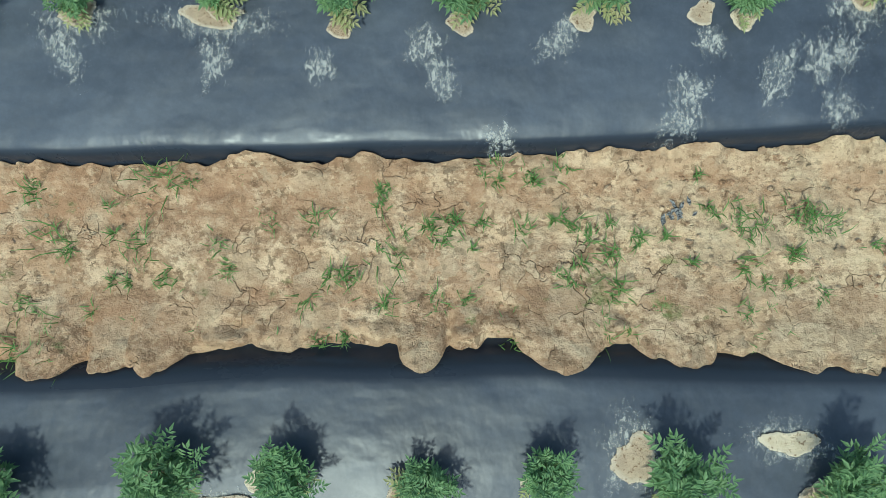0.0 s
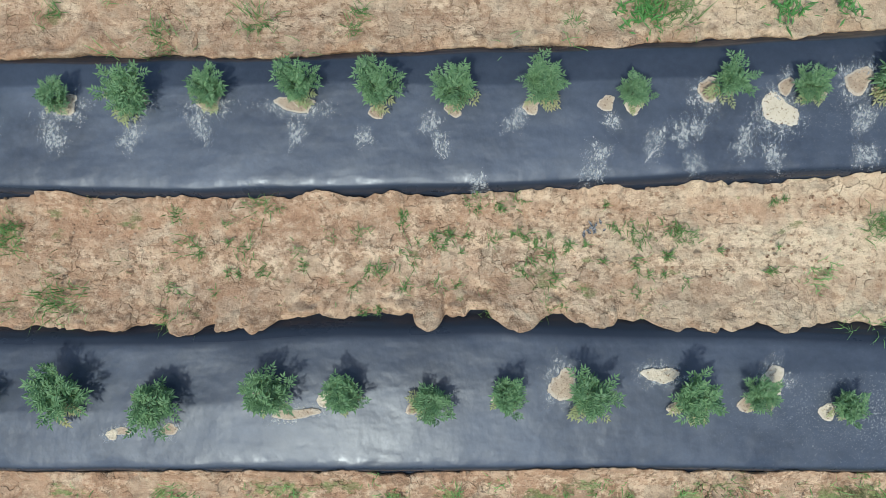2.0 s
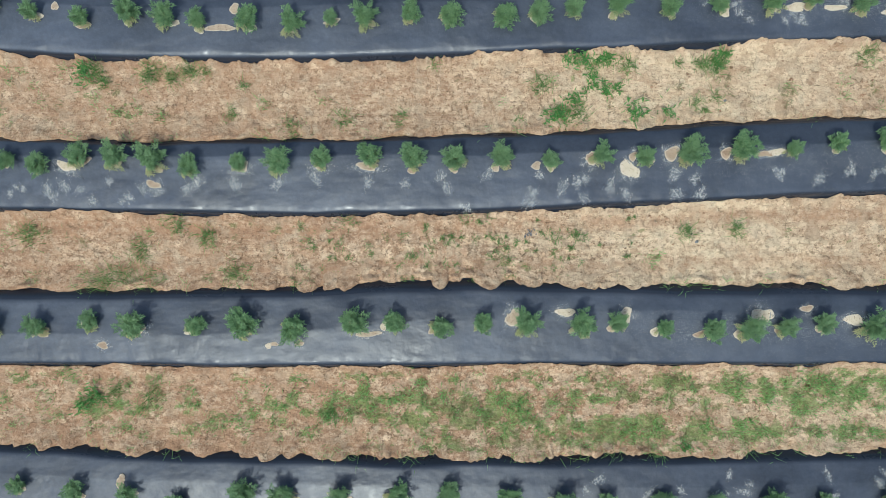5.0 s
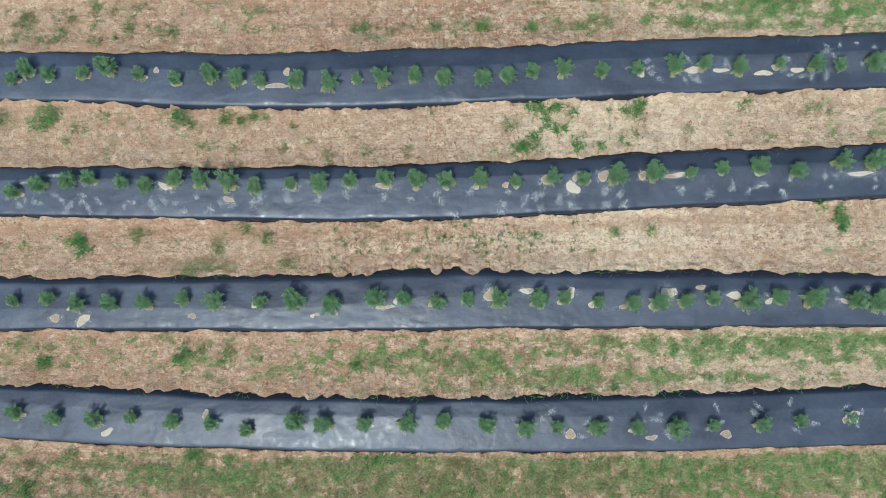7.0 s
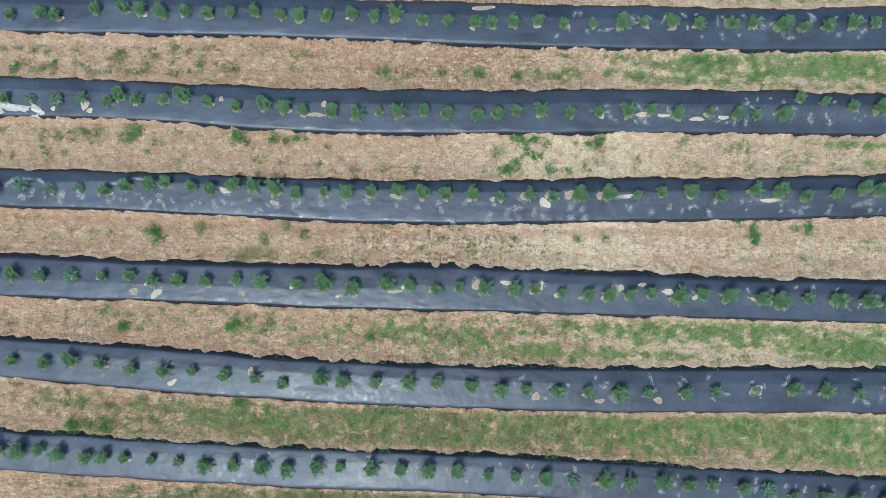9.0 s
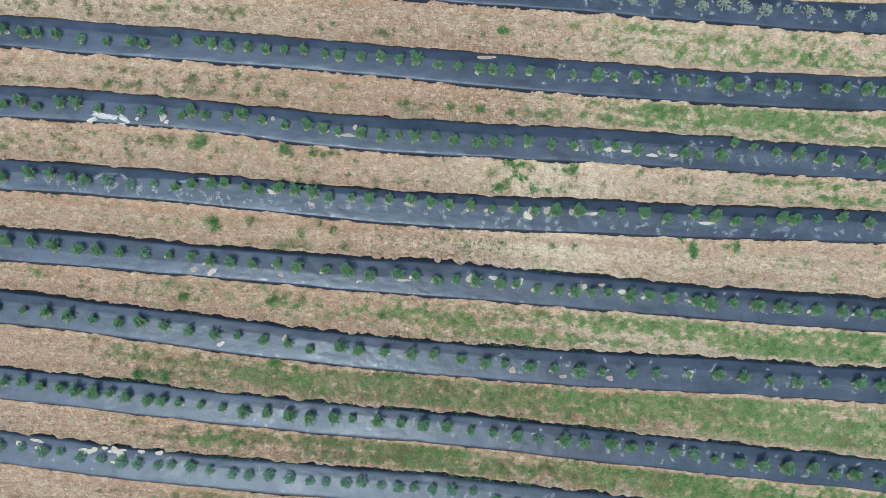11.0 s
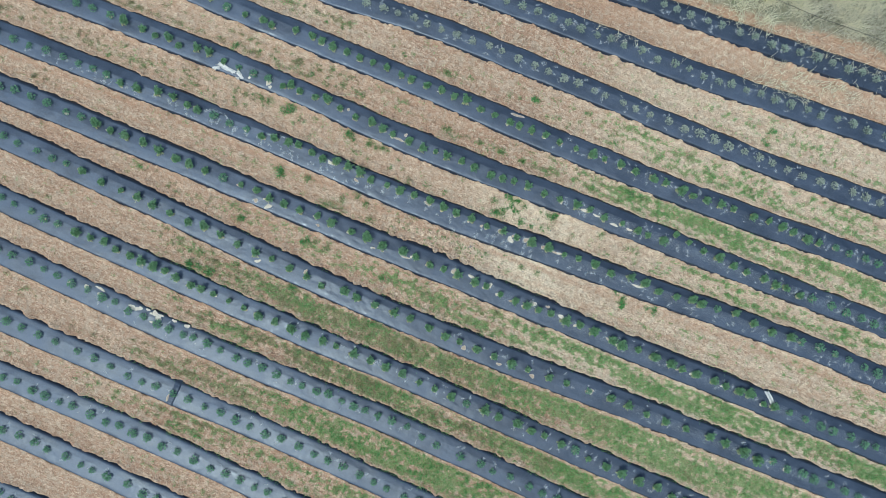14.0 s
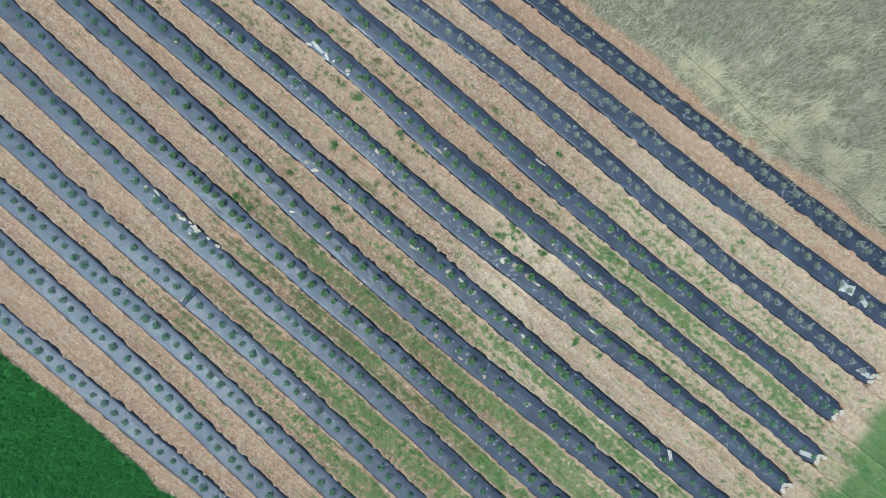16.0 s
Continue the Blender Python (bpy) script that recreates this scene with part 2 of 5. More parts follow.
M_wire = Mat("dark_wire", 0.6, 0.3).color((0.05, 0.045, 0.04))
M_sheet = Mat("pale_torn_film", 0.45, 0.5)
M_sheet.color(M_sheet.mix(M_sheet.ramp(M_sheet.noise(12, 5), 0.4, 0.65), (0.58, 0.51, 0.42), (0.38, 0.35, 0.31))).bump(M_sheet.noise(20, 4), 0.6, 0.02)


# ---- small tools ----
def lattice(i, j, seed):
    h = (i * 374761393 + j * 668265263 + seed * 1274126177) & 0xFFFFFFFF
    h = ((h ^ (h >> 13)) * 1103515245) & 0xFFFFFFFF
    return ((h ^ (h >> 16)) & 0xFFFF) / 65535.0


def soft_noise(x, y, seed=0):
    """Smooth value noise between -1 and 1, on arrays."""
    x, y = np.broadcast_arrays(np.asarray(x, float), np.asarray(y, float))
    i, j = np.floor(x).astype(np.int64), np.floor(y).astype(np.int64)
    u, v = x - i, y - j
    u, v = u * u * (3 - 2 * u), v * v * (3 - 2 * v)
    a = lattice(i, j, seed) * (1 - u) + lattice(i + 1, j, seed) * u
    b = lattice(i, j + 1, seed) * (1 - u) + lattice(i + 1, j + 1, seed) * u
    return 2 * (a * (1 - v) + b * v) - 1


def layers(x, y, seed=0, octaves=3):
    return sum(soft_noise(x * 2 ** o, y * 2 ** o, seed + 17 * o) * 0.5 ** o for o in range(octaves))


def mesh_of(name, verts, faces, material, smooth=True):
    me = bpy.data.meshes.new(name)
    me.from_pydata(verts, [], faces)
    me.materials.append(material.m)
    if smooth:
        me.shade_smooth()
    me.update()
    return me


def grid_mesh(name, X, Y, Z, material):
    """A sheet from arrays of equal shape."""
    r, c = X.shape
    idx = np.arange(r * c).reshape(r, c)
    quads = np.stack([idx[:-1, :-1], idx[:-1, 1:], idx[1:, 1:], idx[1:, :-1]], -1).reshape(-1, 4)
    me = bpy.data.meshes.new(name)
    me.vertices.add(r * c)
    me.vertices.foreach_set("co", np.stack([X, Y, Z], -1).ravel())
    me.loops.add(quads.size)
    me.loops.foreach_set("vertex_index", quads.ravel())
    me.polygons.add(len(quads))
    me.polygons.foreach_set("loop_start", np.arange(len(quads)) * 4)
    me.update(calc_edges=True)
    me.materials.append(material.m)
    me.shade_smooth()
    return me


def point_attribute(me, name, values):
    me.attributes.new(name, 'FLOAT', 'POINT').data.foreach_set("value", np.asarray(values, np.float32).ravel())


def part(name, me, parent, label="", kind=""):
    ob = new(name, me)
    ob.parent = parent
    return tagged(ob, label=label, kind=kind)


# ---- the plan: rows of beds ----
AT = np.array([-20, -16, -12, -9, -6, -3, 0, 3, 6, 9, 12, 16.0])
BEDS, PLANTS = {}, {}
ENDS = {-6: 22, -5: 22, -4: 22, -3: 21, -2: 20, -1: 19, 0: 18, 1: 16.6, 2: 15.9, 3: 16.2, 4: 15.6, 5: 15.8, 6: 17.0, 7: 19.0}


def row(k, centre, width):
    BEDS[k] = (np.array(centre), np.array(width))


def planted(k, xs, offsets):
    PLANTS[k] = (xs, offsets)


row(-6, [-12.85, -12.87, -12.90, -12.94, -12.96, -12.97, -13.00, -13.08, -13.20, -13.35, -13.50, -13.72],
    [0.80, 0.80, 0.78, 0.82, 0.84, 0.80, 0.74, 0.75, 0.75, 0.75, 0.75, 0.75])
row(-5, [-10.61, -10.76, -10.92, -11.04, -11.18, -11.37, -11.59, -11.83, -12.06, -12.29, -12.52, -12.83],
    [0.87, 0.87, 0.87, 0.87, 0.87, 0.87, 0.87, 0.87, 0.87, 0.87, 0.87, 0.87])
row(-4, [-9.24, -9.32, -9.40, -9.46, -9.54, -9.66, -9.83, -10.03, -10.23, -10.44, -10.64, -10.90],
    [0.87, 0.87, 0.87, 0.87, 0.87, 0.87, 0.87, 0.87, 0.87, 0.87, 0.87, 0.87])
row(-3, [-7.50, -7.60, -7.75, -7.83, -7.86, -7.90, -8.00, -8.15, -8.30, -8.45, -8.60, -8.80],
    [0.87, 0.87, 0.87, 0.87, 0.87, 0.87, 0.87, 0.87, 0.87, 0.87, 0.87, 0.87])
row(-2, [-5.45, -5.62, -5.82, -5.97, -6.08, -6.10, -6.10, -6.20, -6.32, -6.45, -6.62, -6.85],
    [0.87, 0.87, 0.87, 0.87, 0.87, 0.87, 0.87, 0.87, 0.87, 0.87, 0.87, 0.87])
row(-1, [-3.90, -4.10, -4.27, -4.36, -4.47, -4.53, -4.55, -4.62, -4.72, -4.79, -4.85, -4.90],
    [0.87, 0.87, 0.87, 0.87, 0.87, 0.87, 0.87, 0.87, 0.87, 0.87, 0.87, 0.87])
row(0, [-2.11, -2.25, -2.39, -2.50, -2.65, -2.79, -2.84, -2.82, -2.73, -2.67, -2.62, -2.56],
    [0.89, 0.89, 0.88, 0.87, 0.93, 0.92, 0.91, 0.93, 0.95, 0.92, 0.93, 0.96])
row(1, [-0.89, -0.89, -0.89, -0.89, -0.91, -0.93, -0.90, -0.92, -0.93, -0.92, -0.90, -0.87],
    [0.94, 0.93, 0.91, 0.90, 0.88, 0.91, 0.97, 0.93, 0.89, 0.90, 0.91, 0.93])
row(2, [0.64, 0.72, 0.80, 0.85, 0.83, 0.77, 0.79, 0.92, 1.03, 1.17, 1.30, 1.25],
    [0.86, 0.85, 0.84, 0.83, 0.84, 0.86, 0.91, 0.89, 0.89, 0.86, 0.84, 0.84])
row(3, [2.36, 2.47, 2.58, 2.65, 2.63, 2.53, 2.58, 2.67, 2.72, 2.77, 2.83, 2.92],
    [0.93, 0.92, 0.84, 0.82, 0.82, 0.90, 0.93, 0.91, 0.90, 0.85, 0.82, 0.82])
row(4, [4.25, 4.28, 4.32, 4.33, 4.35, 4.35, 4.32, 4.32, 4.35, 4.45, 4.61, 4.68],
    [0.86, 0.85, 0.84, 0.86, 0.86, 0.83, 0.88, 0.89, 0.88, 0.88, 0.88, 0.89])
row(5, [5.40, 5.55, 5.70, 5.84, 6.03, 6.24, 6.29, 6.29, 6.29, 6.30, 6.46, 6.66],
    [0.87, 0.87, 0.87, 0.87, 0.85, 0.82, 0.84, 0.80, 0.78, 0.78, 0.82, 0.85])
row(6, [7.00, 7.15, 7.30, 7.45, 7.62, 7.79, 7.95, 8.02, 8.12, 8.35, 8.57, 8.88],
    [0.85, 0.85, 0.85, 0.85, 0.82, 0.80, 0.84, 0.88, 0.86, 0.84, 0.84, 0.85])
row(7, [8.45, 8.65, 8.85, 9.02, 9.18, 9.34, 9.49, 9.66, 9.83, 10.04, 10.24, 10.46],
    [0.80, 0.80, 0.80, 0.80, 0.82, 0.84, 0.78, 0.70, 0.78, 0.82, 0.84, 0.84])

planted(-3, [-10.43, -9.66, -9.09, -8.51, -7.88, -7.39],
    [0.04, 0.05, 0.05, 0.02, -0.06, -0.06])
planted(-2, [-10.64, -10.11, -9.57, -9.16, -8.64, -7.64, -7.23, -6.75, -6.42, -5.93, -5.47, -4.91, -4.50, -4.01, -3.51, -3.01, -2.61, -2.12, -1.72, -1.25, -0.82, -0.44, 0.02, 0.47, 1.01, 1.57, 2.11, 2.96, 3.65],
    [0.06, 0.09, 0.08, 0.11, 0.03, 0.04, 0.04, 0.05, 0.11, 0.11, 0.08, 0.05, 0.04, 0.08, 0.06, 0.01, 0.03, 0.04, 0.10, 0.05, 0.04, 0.05, 0.05, 0.10, 0.12, -0.00, -0.05, -0.05, 0.01])
planted(-1, [-11.19, -10.65, -10.21, -9.73, -9.28, -8.88, -8.47, -8.07, -7.63, -7.13, -6.76, -6.33, -5.82, -5.26, -4.77, -4.22, -3.69, -3.16, -2.59, -2.07, -1.50, -0.87, -0.36, 0.18, 0.81, 1.38, 1.91, 3.08, 3.61, 4.18, 4.73, 5.22, 5.80, 6.80, 7.42, 7.96, 8.54, 9.18, 9.73, 10.22, 10.81, 11.44, 12.05],
    [0.02, 0.04, 0.12, 0.05, 0.06, 0.01, 0.03, 0.07, 0.01, -0.00, 0.02, 0.05, 0.05, 0.02, -0.01, -0.00, 0.01, 0.04, 0.10, 0.06, 0.05, 0.05, 0.04, 0.06, 0.04, 0.02, 0.02, 0.05, 0.03, 0.07, 0.06, 0.09, 0.10, -0.00, -0.05, -0.03, -0.03, 0.03, -0.03, -0.02, -0.07, -0.12, -0.09])
planted(0, [-11.71, -11.01, -10.32, -9.78, -9.24, -8.59, -8.01, -7.45, -6.86, -6.24, -5.62, -5.04, -4.43, -3.83, -3.24, -2.57, -2.05, -1.45, -0.81, -0.24, 0.45, 1.02, 1.54, 2.11, 2.71, 3.30, 3.92, 4.62, 5.24, 6.71, 7.32, 8.02, 8.63, 9.32, 10.15, 10.70, 11.31, 11.85],
    [0.04, -0.03, -0.01, -0.01, -0.03, -0.03, -0.01, 0.02, 0.00, -0.04, -0.05, 0.01, -0.02, -0.03, -0.09, 0.04, 0.03, 0.03, 0.06, 0.07, 0.00, -0.03, -0.01, -0.02, -0.03, 0.00, -0.05, -0.06, -0.01, 0.03, 0.01, -0.02, -0.05, -0.00, 0.03, -0.01, -0.01, -0.04])
planted(1, [-11.86, -11.36, -10.83, -10.26, -9.69, -9.11, -8.65, -8.07, -6.88, -6.35, -5.89, -5.33, -4.80, -4.24, -3.73, -3.05, -2.52, -1.95, -1.32, -0.84, -0.31, 0.14, 0.62, 1.25, 1.66, 2.14, 2.66, 3.07, 3.47, 3.92, 4.40, 4.89, 5.38, 6.01, 6.37, 6.97, 7.51, 8.05, 8.51, 8.97, 9.58, 10.04, 10.47, 10.80, 11.36, 11.74],
    [0.05, 0.07, 0.06, 0.07, 0.02, 0.02, -0.01, 0.00, 0.06, 0.09, -0.01, 0.01, 0.01, 0.07, 0.03, 0.04, 0.02, 0.05, 0.04, 0.04, -0.01, 0.04, 0.01, 0.00, 0.04, -0.01, -0.02, -0.04, -0.02, 0.04, -0.01, 0.02, 0.02, -0.01, -0.06, 0.05, 0.02, -0.02, -0.03, -0.00, 0.01, 0.02, 0.02, 0.05, -0.07, -0.04])
planted(2, [-11.63, -11.06, -10.44, -9.91, -9.45, -9.07, -6.83, -6.42, -5.98, -5.62, -5.17, -4.81, -4.35, -3.94, -3.51, -3.12, -2.56, -2.10, -1.61, -1.09, -0.62, -0.13, 0.38, 0.89, 1.45, 1.96, 2.41, 2.99, 3.56, 4.06, 4.60, 5.13, 5.82, 6.31, 6.82, 7.42, 7.94, 8.25, 9.41, 10.09, 10.70, 11.31],
    [-0.14, -0.10, 0.03, 0.05, -0.00, -0.01, -0.00, 0.11, 0.22, 0.20, 0.16, 0.14, 0.21, 0.19, 0.16, 0.13, 0.20, 0.17, 0.21, 0.22, 0.19, 0.20, 0.18, 0.13, 0.16, 0.11, 0.12, 0.13, 0.10, 0.13, 0.10, 0.05, 0.15, 0.12, 0.02, 0.08, 0.14, 0.10, 0.19, 0.07, 0.06, 0.05])
planted(3, [-12.30, -11.64, -11.19, -10.78, -10.39, -9.83, -9.42, -8.88, -6.83, -6.62, -6.31, -5.76, -5.35, -4.85, -4.29, -3.78, -3.36, -2.99, -2.47, -1.96, -1.53, -1.14, -0.65, -0.21, 0.40, 0.76, 1.19, 1.64, 2.24, 2.78, 3.33, 3.78, 4.31, 4.91, 5.44, 5.85, 6.33, 6.68, 7.14, 7.70, 8.19, 8.74, 9.25, 9.86, 10.25, 10.62, 11.10],
    [-0.04, -0.06, -0.08, -0.03, -0.08, -0.01, 0.00, -0.05, -0.05, 0.04, -0.02, 0.02, 0.08, 0.02, -0.03, 0.02, -0.02, -0.05, -0.04, -0.10, -0.03, -0.06, -0.03, -0.02, -0.04, -0.03, -0.03, -0.03, -0.07, -0.04, -0.05, -0.02, -0.10, -0.03, -0.07, -0.08, -0.01, 0.26, 0.21, 0.09, 0.08, 0.00, -0.03, -0.03, -0.10, -0.02, -0.10])
planted(4, [-12.36, -11.87, -11.35, -10.81, -10.51, -10.05, -8.82, -8.22, -7.88, -7.11, -6.56, -6.23, -5.81, -5.40, -4.88, -4.47, -3.97, -3.45, -3.12, -2.60, -2.10, -1.64, -1.25, -0.71, -0.21, 0.28, 0.67, 1.08, 1.54, 2.06, 2.60, 3.15, 3.61, 4.13, 4.62, 5.29, 5.70, 6.24, 6.68, 7.11, 7.62, 8.08, 8.74, 9.28, 9.74, 10.13, 10.59, 11.05],
    [-0.06, -0.11, 0.01, -0.06, -0.04, -0.05, -0.09, -0.04, -0.11, 0.02, 0.03, 0.01, -0.03, 0.03, -0.01, 0.04, 0.03, -0.01, -0.03, 0.01, 0.03, 0.01, 0.06, -0.00, 0.02, -0.04, -0.03, -0.02, 0.02, -0.01, -0.00, 0.01, 0.05, 0.05, 0.06, 0.07, 0.05, 0.03, -0.00, 0.03, 0.04, 0.06, 0.09, 0.07, 0.04, 0.00, -0.03, -0.06])


def smooth_at(x, values):
    """Catmull-Rom through the stations, straight on beyond them."""
    x = np.asarray(x, float)
    i = np.clip(np.searchsorted(AT, x) - 1, 0, len(AT) - 2)
    slope = np.gradient(values, AT)
    h = AT[i + 1] - AT[i]
    u = np.clip((x - AT[i]) / h, 0, 1)
    y = ((2 * u ** 3 - 3 * u ** 2 + 1) * values[i] + (u ** 3 - 2 * u ** 2 + u) * h * slope[i]
         + (3 * u ** 2 - 2 * u ** 3) * values[i + 1] + (u ** 3 - u ** 2) * h * slope[i + 1])
    over = x - np.clip(x, AT[0], AT[-1])
    return y + over * np.where(over > 0, slope[-1], slope[0])


def bed_centre(k, x):
    return smooth_at(x, BEDS[k][0])


def bed_edges(k, x):
    """The lower and upper border of a bed's film where the soil begins."""
    c, w = smooth_at(x, BEDS[k][0]), np.interp(x, AT, BEDS[k][1])
    return c - w / 2 + 0.012 * layers(np.asarray(x) * 1.1, 0.0, 50 + k, 2), c + w / 2 + 0.018 * layers(np.asarray(x) * 1.1, 9.0, 70 + k, 2)


PROFILE_D = np.array([-0.14, 0.0, 0.016, 0.034, 0.055, 0.09, 0.16])
PROFILE_Z = np.array([-0.05, 0.0, 0.060, 0.092, 0.107, 0.115, 0.119])
PROFILE_D2 = np.array([-0.14, 0.0, 0.028, 0.052, 0.075, 0.10, 0.16])
PROFILE_Z2 = np.array([-0.05, 0.0, 0.048, 0.085, 0.106, 0.116, 0.119])


def crease(k, x):
    """Where the film folds lengthwise over the ridge of the bed, beside the seedlings."""
    x = np.asarray(x, float)
    if k == 2:
        off = np.interp(x, [-9, -6, -1, 3, 6, 10], [0.06, 0.20, 0.22, 0.15, 0.14, 0.12])
    elif k == 1:
        off = np.interp(x, [-4, -2, 0, 2, 5], [-0.08, -0.05, 0.11, 0.17, 0.12])
    else:
        off = 0.13 + 0 * x
    return smooth_at(x, BEDS[k][0]) + off + 0.012 * layers(x * 1.3, k * 2.0, 140 + k, 2)


def bed_height(k, x, y):
    """The film's height over the paths at a place on or beside bed k."""
    lo, hi = bed_edges(k, x)
    a, b = np.asarray(y) - lo, hi - np.asarray(y)
    z = np.minimum(np.interp(a, PROFILE_D, PROFILE_Z), np.interp(b, PROFILE_D2, PROFILE_Z2))
    c = crease(k, x)
    over = np.asarray(y) - c
    crown = np.clip(1 - np.where(over > 0, over / (hi - c), -over / (c - lo)), 0, 1)
    z = z + np.where(z > 0.1, (0.034 if k in (2, 3, 4) else 0.024) * crown, 0.0)
    x = np.asarray(x)
    z = z + np.where((b > 0.0) & (b < 0.085), 0.004 * soft_noise(x * 3.0, b * 95, 26 + k), 0.0)
    return z + np.where(z > 0.03, 0.006 * layers(x * 1.7, np.asarray(y) * 2.5, 5 + k, 2) + 0.003 * soft_noise(x * 5 + np.asarray(y) * 4, np.asarray(y) * 5 - x * 2, 8)
                        + 0.008 * np.exp(-((a - 0.07) / 0.035) ** 2) * soft_noise(x * 13, np.asarray(y) * 4, 9), 0)


def lobes(x, rows):
    """Tongues of soil that lie on the film: place along the row, width, reach."""
    tongue = np.max([r * np.clip(1 - ((x - p) / (w / 2)) ** 2, 0, 1) ** 0.6 for p, w, r in rows], axis=0)
    return tongue * (0.76 + 0.26 * layers(x * 8, 0.0, 37, 2))


NEAR_TOP = [(-1.86, 0.30, 0.07), (-1.54, 0.21, 0.09), (-1.37, 0.21, 0.06), (-0.32, 0.19, 0.09), (-0.13, 0.14, 0.05), (0.23, 0.36, 0.10), (0.68, 0.32, 0.07), (1.25, 0.43, 0.10), (1.55, 0.34, 0.06), (1.86, 0.40, 0.07)]
NEAR_LOW = [(-0.99, 0.34, 0.035), (-0.47, 0.25, 0.02), (0.40, 0.34, 0.04), (0.69, 0.25, 0.03), (1.41, 0.25, 0.035)]


def overlap(k, x, upper):
    """How far the soil of the path reaches over the film at bed k's upper or lower border."""
    rough = np.clip(layers(x * 2.6, k * 3.1, 90 + k if upper else 120 + k, 3), -0.3, 1) * (0.042 if upper else 0.03)
    fringe = 0.022 * soft_noise(x * 7, k * 1.7, 33) + 0.018 * np.abs(soft_noise(x * 12, k * 2.3, 36)) + 0.010 * soft_noise(x * 31, k * 2.3, 38)
    if k == -6 and not upper:
        rough = rough * 3.5
    if k == 1 and upper:
        near = np.clip((2.1 - np.abs(x)) / 0.3, 0, 1)
        rough = rough * (1 - near) + near * (lobes(x, NEAR_TOP) - 0.015)
    if k == 2 and not upper:
        near = np.clip((2.0 - np.abs(x)) / 0.3, 0, 1)
        rough = rough * (1 - near) + near * (lobes(x, NEAR_LOW) - 0.012 - 0.006 * np.clip((x - 0.8) / 0.5, 0, 1))
    return rough + fringe + (0.015 if upper else 0.0)


# ---- ground cover ----
# strength of the grass along each path, by place along the row
COVER_AT = [-20, -10, -8, -6, -3, -1, 1, 4, 7, 10, 14, 20]
COVER = {}


def cover(k, strengths):
    COVER[k] = strengths


cover(-7, [0.1] * 12)
cover(-6, [0.05, 0.05, 0.05, 0.05, 0.05, 0.05, 0.1, 0.1, 0.1, 0.1, 0.1, 0.1])
cover(-5, [0.1, 0.15, 0.15, 0.2, 0.2, 0.25, 0.35, 0.5, 0.6, 0.7, 0.7, 0.7])
cover(-4, [0.15, 0.25, 0.35, 0.5, 0.5, 0.6, 0.75, 0.8, 0.85, 0.85, 0.85, 0.85])
cover(-3, [0.15, 0.15, 0.35, 0.65, 0.75, 0.95, 1.0, 0.95, 0.85, 0.9, 0.9, 0.9])
cover(-2, [0.1, 0.12, 0.25, 0.5, 0.8, 0.9, 0.85, 0.8, 0.8, 0.85, 0.85, 0.85])
cover(-1, [0.1, 0.25, 0.6, 0.8, 0.85, 0.9, 0.85, 0.8, 0.8, 0.85, 0.85, 0.85])
cover(0, [0.05, 0.1, 0.2, 0.34, 0.55, 0.78, 0.74, 0.8, 0.85, 0.9, 0.9, 0.9])
cover(1, [0.2, 0.25, 0.25, 0.24, 0.2, 0.12, 0.1, 0.1, 0.3, 0.4, 0.4, 0.5])
cover(2, [0.3, 0.4, 0.38, 0.32, 0.22, 0.1, 0.12, 0.15, 0.4, 0.5, 0.6, 0.5])
cover(3, [0.6, 0.55, 0.4, 0.35, 0.3, 0.25, 0.3, 0.6, 0.9, 0.9, 0.7, 0.5])
cover(4, [0.45, 0.4, 0.35, 0.3, 0.25, 0.25, 0.3, 0.5, 0.55, 0.6, 0.4, 0.4])
cover(5, [0.2, 0.25, 0.25, 0.22, 0.2, 0.15, 0.15, 0.2, 0.3, 0.4, 0.35, 0.3])
cover(6, [0.02] * 12)
cover(7, [0.05] * 12)


def path_of(x, y):
    """The path between bed k and bed k + 1 that a place lies on, and how far over it (0 to 1)."""
    for k in range(-6, 7):
        lo, hi = bed_edges(k, x)[1], bed_edges(k + 1, x)[0]
        if lo < y < hi:
            return k, (y - lo) / (hi - lo)
    return None, 0


def grass_amount(k, x, y):
    base = np.interp(x, COVER_AT, COVER[k])
    broad = base + 0.22 * np.minimum(base, 1 - base * 0.5) * layers(np.asarray(x) * 0.5, np.asarray(y) * 1.5, 200 + k, 2)
    tuft = 0.50 * layers(np.asarray(x) * 7.5, np.asarray(y) * 13, 230 + k, 3) + 0.34 * soft_noise(np.asarray(x) * 0.5, np.asarray(y) * 7.5, 260 + k)
    return np.clip((tuft - np.interp(broad, [0, 0.1, 0.25, 0.5, 1.0], [0.75, 0.42, 0.20, -0.06, -0.60])) / 0.42, 0, 1)


# ---- ground: one sheet ----
def ground_relief(x, y, amount=1.0):
    fine = 0.012 * layers(x * 5, y * 5, 3, 3) + 0.006 * soft_noise(x * 23, y * 23, 4)
    return amount * (fine + 0.015 * layers(x * 0.9, y * 1.2, 7, 2))


def lushness(k, x):
    """How green, against straw and olive, the cover of a path is."""
    mid = {-3: 0.95, -4: 0.7, -5: 0.6, -2: 0.4, -1: 0.4, 0: 0.7}.get(k, 0.4)
    if k == -3:
        return np.interp(x, [-8, -4, -2, 4, 7, 12], [0.2, 0.4, 0.95, 0.95, 0.6, 0.8])
    return np.interp(x, [-8, -2, 2, 5, 9, 14], [0.35, mid, mid, 0.75, 0.92, 0.8])


